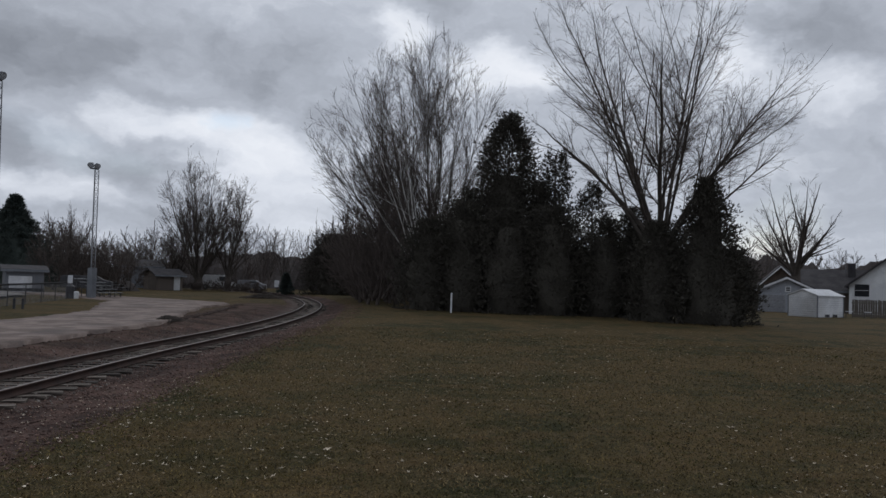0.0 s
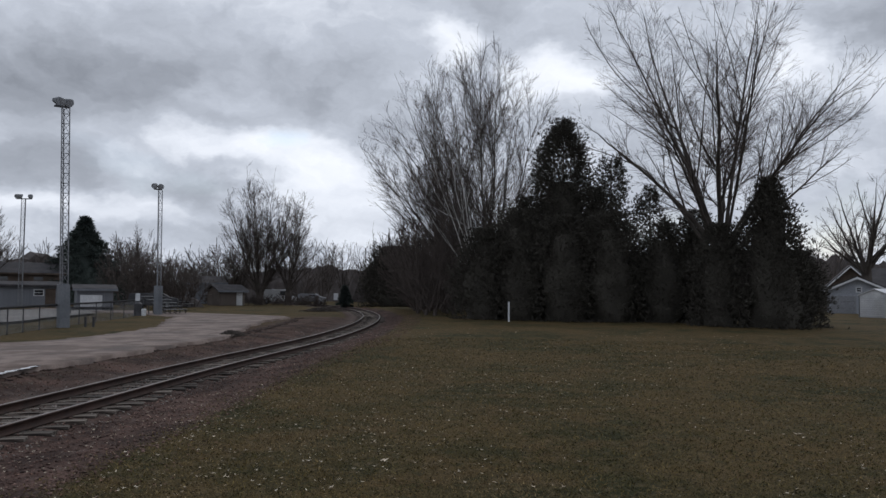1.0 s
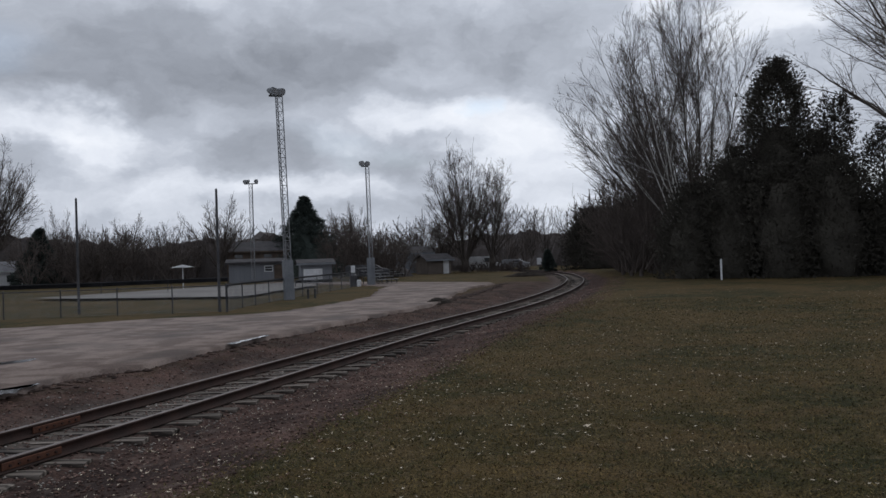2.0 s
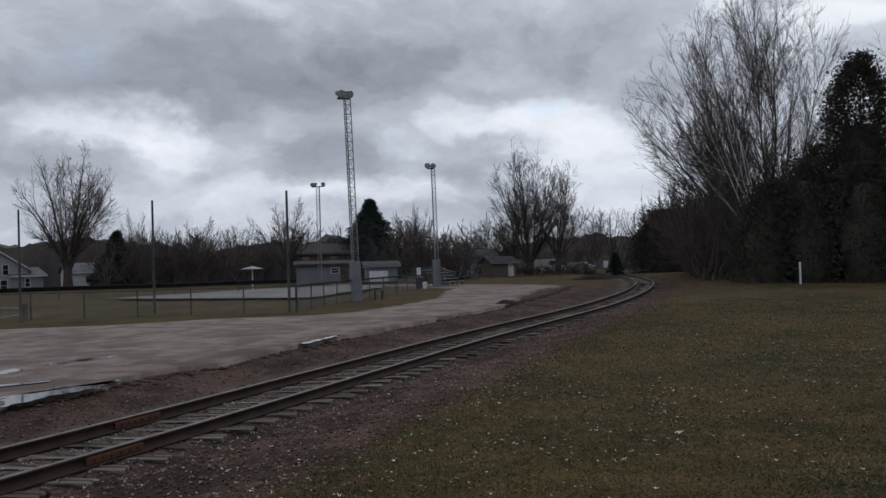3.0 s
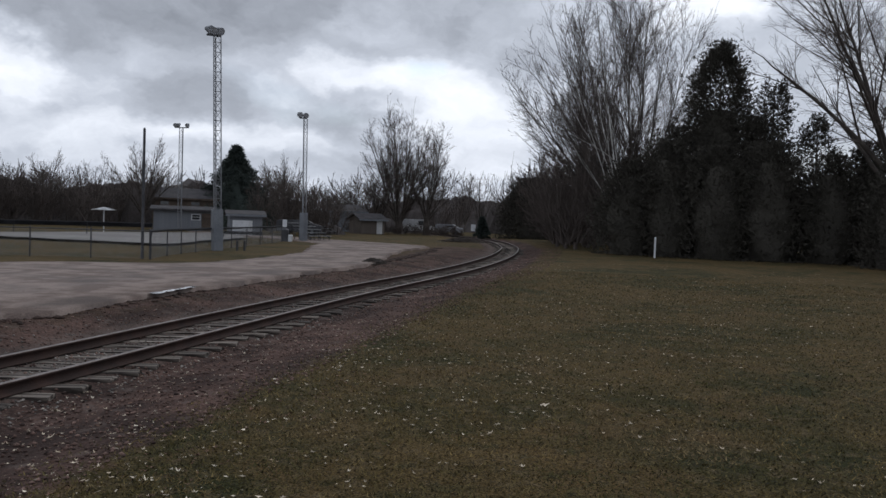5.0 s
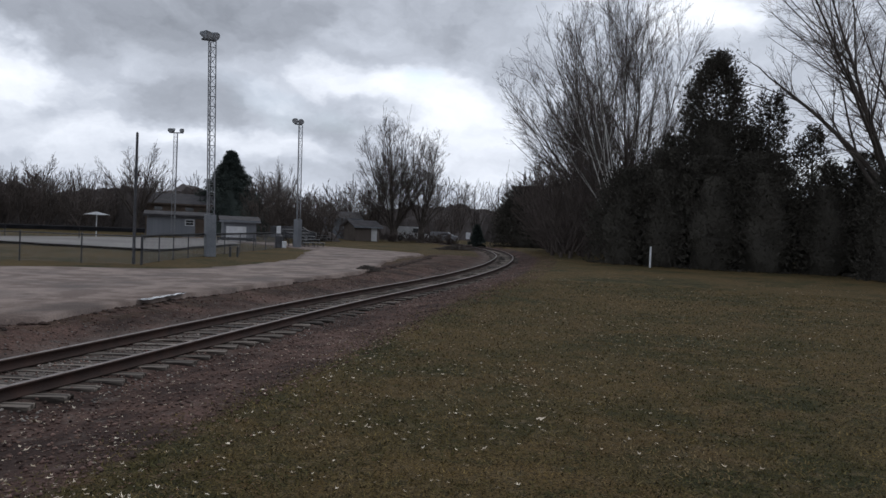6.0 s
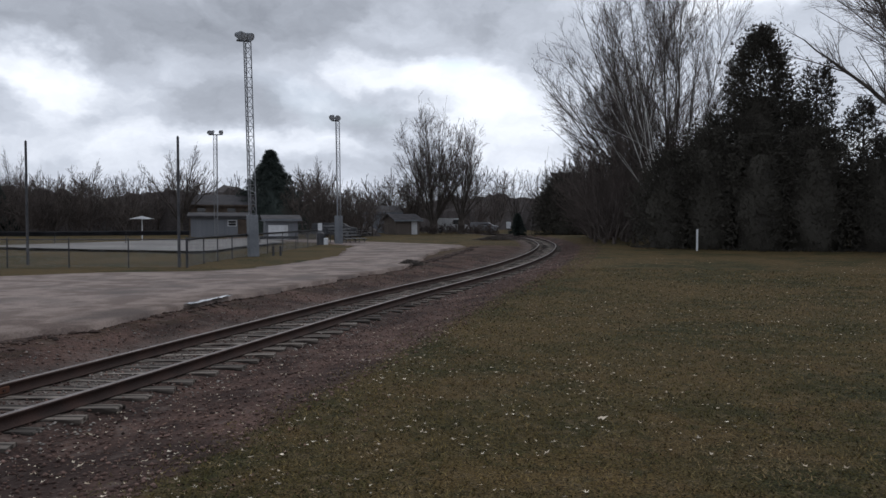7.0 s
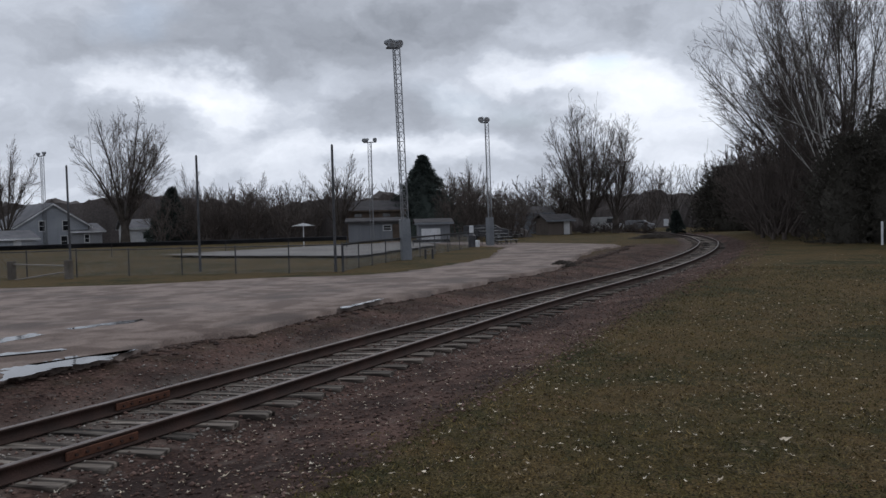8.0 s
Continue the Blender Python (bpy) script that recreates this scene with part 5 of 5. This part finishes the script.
def house(name, m, w, d, h, rise, wall, roof, label, ridge_along="x", windows=(), doors=(), over=0.35, category="house", boards=0.0, frame_mat=None, trim="white"):
    """Walls, gables and a pitched roof; the front looks towards -y. ridge_along: 'x' shows the eaves in front, 'y' the gable."""
    root = thing(name, m, label, category)
    if ridge_along == "x":
        bm = prism(bmesh.new(), [(-d / 2, 0), (d / 2, 0), (d / 2, h), (0, h + rise), (-d / 2, h)], -w / 2, w / 2)
        bmesh.ops.rotate(bm, verts=bm.verts, matrix=Matrix.Rotation(radians(90), 3, "Z"))
        span, half = w / 2 + over, d / 2
    else:
        bm = prism(bmesh.new(), [(-w / 2, 0), (w / 2, 0), (w / 2, h), (0, h + rise), (-w / 2, h)], -d / 2, d / 2)
        span, half = d / 2 + over, w / 2
    part("wall", bm, M[wall], root)
    slope = rise / half
    for s in (-1, 1):
        ex = half + over
        o = [(0, h + rise + 0.03), (s * ex, h - slope * over + 0.03), (s * ex, h - slope * over + 0.15), (0, h + rise + 0.15)]
        bm = prism(bmesh.new(), o, -span, span)
        if ridge_along == "x":
            bmesh.ops.rotate(bm, verts=bm.verts, matrix=Matrix.Rotation(radians(90), 3, "Z"))
        rf = part("roof", bm, M[roof], root)
        o = [(s * ex, h - slope * over - 0.05), (s * (ex + 0.03), h - slope * over - 0.05), (s * (ex + 0.03), h - slope * over + 0.13), (s * ex, h - slope * over + 0.13)]
        bm = prism(bmesh.new(), o, -span, span)
        if ridge_along == "x":
            bmesh.ops.rotate(bm, verts=bm.verts, matrix=Matrix.Rotation(radians(90), 3, "Z"))
        part("fascia", bm, M[trim], rf)
        if ridge_along == "y":
            o = [(0, h + rise - 0.10), (s * ex, h - slope * over - 0.10), (s * ex, h - slope * over + 0.06), (0, h + rise + 0.06)]
            part("barge_board", prism(bmesh.new(), o, -span - 0.04, -span), M[trim], rf)
    fm = frame_mat or M["white"]
    for x, z, a, b in windows:
        window(root, x, z, a, b, -d / 2, fm)
    for x, a, b, dm in doors:
        dr = part("door", boxed(x - a / 2, x + a / 2, -d / 2 - 0.05, -d / 2 + 0.02, 0.0, b, bevel=0.01), M[dm], root)
        for q in range(1, 4):
            part("door_panel", boxed(x - a / 2 + 0.08, x + a / 2 - 0.08, -d / 2 - 0.075, -d / 2 - 0.05, b * (q - 1) / 3 + 0.08, b * q / 3 - 0.04, bevel=0.008), M[dm], dr)
    if boards:
        siding(root, w - 0.04, h - 0.05, -d / 2 - 0.002, boards, M[wall])
    return root


def facing(x, y, z, extra=0.0):
    """A pose whose front looks back at the lawn."""
    return pose(x, y, z, 0, 0, -math.degrees(math.atan2(x, y)) + extra)


house("field_house", facing(-32.8, 81.3, -0.45), 5.7, 4.5, 2.05, 0.3, "dullsiding", "roof", "long low off-white field house with a dark roof", windows=((1.2, 1.15, 0.75, 0.5),),
      doors=((2.2, 0.9, 1.8, "brown"),), category="building", boards=0.22, trim="roof")
house("brown_house", facing(-37.9, 94, -0.4), 7.2, 6, 3.4, 1.1, "brown", "roof", "dark brown two-storey house behind the field house", windows=((-2.2, 2.2, 0.9, 0.8), (1.2, 2.2, 0.9, 0.8)), category="house", trim="brown", frame_mat=M["brown"])
g = house("garage", facing(-23.1, 71.5, -0.42, 4), 2.8, 4.2, 1.75, 0.3, "dullsiding", "roof", "pale grey garage with a white overhead door", doors=((-0.3, 1.7, 1.3, "white"),), category="garage", boards=0.2, trim="greypanel")
house("cottage", facing(-16.3, 97.5, -0.5, 25), 3.2, 3.4, 1.75, 0.6, "tan", "roof", "tan wooden cottage with a pale framed door", "x", doors=((0.9, 0.75, 1.7, "white"),), category="cottage", boards=0.2, trim="greypanel")
house("grey_house", facing(-20.8, 108, -0.5), 5.0, 5, 2.7, 0.8, "dullsiding", "roof", "small grey house behind bare roadside trees", windows=((0.8, 1.2, 0.9, 0.8),), category="house", trim="greypanel")
# pale gabled house at the field's far end
house("gabled_house", facing(-73.4, 76.5, -0.8, 22), 8.0, 7.5, 2.9, 2.5, "lightgrey", "greyroof", "pale grey gabled house with two upper windows", "y",
      windows=((-1.2, 2.35, 0.6, 1.1), (1.4, 2.35, 0.6, 1.1), (1.2, 0.5, 0.7, 1.2)), boards=0.24)
house("gabled_house_wing", facing(-70.3, 79.3, -0.8, 22), 3.6, 4.5, 2.2, 0.8, "offwhite", "greyroof", "low off-white wing beside a gabled house", "x", windows=((0.0, 0.9, 0.5, 0.9),), category="house")
house("side_garage", facing(-71.3, 68.0, -0.9, 20), 7.0, 4.5, 1.7, 0.75, "lightgrey", "greyroof", "low pale garage beside the gabled house", "x", doors=((1.6, 0.8, 1.5, "white"),), category="garage", boards=0.22)
house("white_house", facing(-66.5, 86, -0.6, 10), 5, 5, 2.2, 1.0, "white", "greyroof", "small white house behind a yard tree", "x", windows=((0, 0.9, 0.8, 0.8),))

# houses past the lawn
hs = house("shingled_house", facing(66.9, 93.7, -0.6, 0) @ Matrix.Scale(1.22, 4), 9.0, 8, 2.3, 2.1, "tan", "roof", "dark-roofed single-storey house beyond the lawn", "x", windows=((3.4, 0.9, 0.9, 0.9),), trim="greypanel")
part("chimney", boxed(2.4, 3.1, -1.6, -0.9, 3.6, 5.2, bevel=0.02), M["roof"], hs, "dark brick chimney")
part("vent_pipe", rodded((2.2, -1.0, 3.9), (2.2, -1.0, 6.6), 0.04), M["steel"], hs)
house("gabled_wing", facing(59.5, 91.9, -0.65, 4) @ Matrix.Scale(1.22, 4), 4.6, 4, 2.4, 2.2, "brown", "roof", "dark brown gabled end of a house with pale trim", "y", category="house")
house("small_garage", facing(49.4, 75.0, -0.5, 0) @ Matrix.Scale(1.22, 4), 4.4, 4, 2.05, 1.0, "lightgrey", "roof", "small pale grey garage with white trim", "y", windows=((0.1, 1.95, 0.3, 0.3),), doors=((-1.0, 1.8, 1.6, "offwhite"),), category="garage", boards=0.2)
house("white_gabled_house", facing(72.1, 86.7, -0.56, -6) @ Matrix.Scale(1.22, 4), 7.5, 8, 2.9, 2.9, "white", "roof", "white gabled house with dark square windows", "y", windows=((-2.6, 1.75, 1.3, 1.2), (0.0, 4.0, 0.6, 0.6)), boards=0.22, trim="roof")

# white metal garden shed
sx, sy = 43.2, 61.5
shed = thing("garden_shed", facing(sx, sy, gz(sx, sy), -33) @ Matrix.Scale(1.22, 4), "white ribbed metal garden shed with a pale roof", "shed")
bm = prism(bmesh.new(), [(-1.1, 0), (1.1, 0), (1.1, 1.45), (0, 1.85), (-1.1, 1.45)], -1.5, 1.5)
part("wall", bm, M["white"], shed)
for s in (-1, 1):
    part("roof", prism(bmesh.new(), [(0, 1.87), (s * 1.2, 1.435), (s * 1.2, 1.49), (0, 1.93)], -1.58, 1.58), M["white"], shed, "pale metal roof sheet")
for k in range(9):
    z = 0.08 + k * 0.15
    part("rib", boxed(1.1, 1.122, -1.46, 1.46, z, z + 0.075, bevel=0.008), M["white"], shed)
    part("rib", boxed(-1.06, 1.06, -1.522, -1.5, z, z + 0.075, bevel=0.008), M["white"], shed)
for x0, y0 in ((-1.1, -1.5), (1.1, -1.5), (1.1, 1.5)):
    part("corner_trim", boxed(x0 - 0.035, x0 + 0.035, y0 - 0.03, y0 + 0.03, 0, 1.45), M["greypanel"], shed)
for cx in (0.5, -0.4):
    part("vent", boxed(1.1, 1.14, cx - 0.25, cx + 0.25, 0.02, 0.2), M["darksteel"], shed)

# board fence beside the white house
root = thing("board_fence", facing(52.9, 63.7, gz(52.9, 63.7)) @ Matrix.Scale(1.22, 4), "grey weathered board fence in front of a white house", "fence")
bm = boxed(-0.07, 0.07, -0.015, 0.015, 0.02, 1.35, bevel=0.008)
fence_board = bpy.data.meshes.new("board")
bm.to_mesh(fence_board)
bm.free()
fence_board.materials.append(M["postwood"])
rf = random.Random(9)
for k in range(60):
    put_mesh("board", fence_board, None, root, m=pose(-2.9 + k * 0.155, rf.uniform(-0.01, 0.01), rf.uniform(-0.03, 0.03), 0, rf.gauss(0, 0.6), 0))
for z in (0.35, 1.05):
    part("rail", boxed(-3.0, 6.4, 0.02, 0.07, z, z + 0.09), M["postwood"], root)
for x, y in ((45.2, 59.9), (46.4, 59.2)):
    root = thing("garden_bench", facing(x, y, gz(x, y)), "low dark garden table with a pale top", "table", "garden tables")
    part("top", boxed(-0.3, 0.3, -0.25, 0.25, 0.52, 0.56, bevel=0.01), M["white"], root)
    for ax in (-0.24, 0.24):
        for ay in (-0.22, 0.22):
            part("leg", rodded((ax, ay, 0), (ax, ay, 0.52), 0.03, sides=6), M["darksteel"], root)


# ---- parked vehicles under the roadside trees ----
def van(m, length, height, width, label, body):
    root = thing("van", m, label, "van", "parked vehicles")
    o = [(-length / 2, 0.35), (length / 2, 0.35), (length / 2, 0.95), (length / 2 - 0.75, 1.1), (length / 2 - 1.35, height), (-length / 2 + 0.1, height), (-length / 2, height - 0.15)]
    bm = prism(bmesh.new(), o, -width / 2, width / 2)
    bmesh.ops.bevel(bm, geom=bm.edges[:], offset=0.06, segments=2, affect="EDGES")
    part("body", bm, M[body], root)
    for s in (-1, 1):
        part("side_window", boxed(length / 2 - 2.2, length / 2 - 1.35, s * width / 2 - 0.012, s * width / 2 + 0.012, 1.15, height - 0.2), M["glass"], root)
        for x in (-length / 2 + 0.9, length / 2 - 0.9):
            wh = part("wheel", rodded((x, s * (width / 2 - 0.2), 0.34), (x, s * (width / 2 + 0.02), 0.34), 0.34, sides=18), M["tyre"], root)
            part("rim", rodded((x, s * (width / 2 + 0.0), 0.34), (x, s * (width / 2 + 0.035), 0.34), 0.2, sides=12), M["steel"], wh)
    return root


van(pose(-11.3, 109, -0.5, 0, 0, 5), 4.8, 1.95, 1.9, "white van parked behind bare roadside trees", "white")
van(pose(-7.0, 112, -0.6, 0, 0, -4), 3.8, 1.5, 1.8, "pale van parked beside roadside trees", "offwhite")
van(pose(-19.3, 76.5, -0.42, 0, 0, 10), 4.3, 1.45, 1.75, "dark car-sized van parked beside a garage", "darksteel")
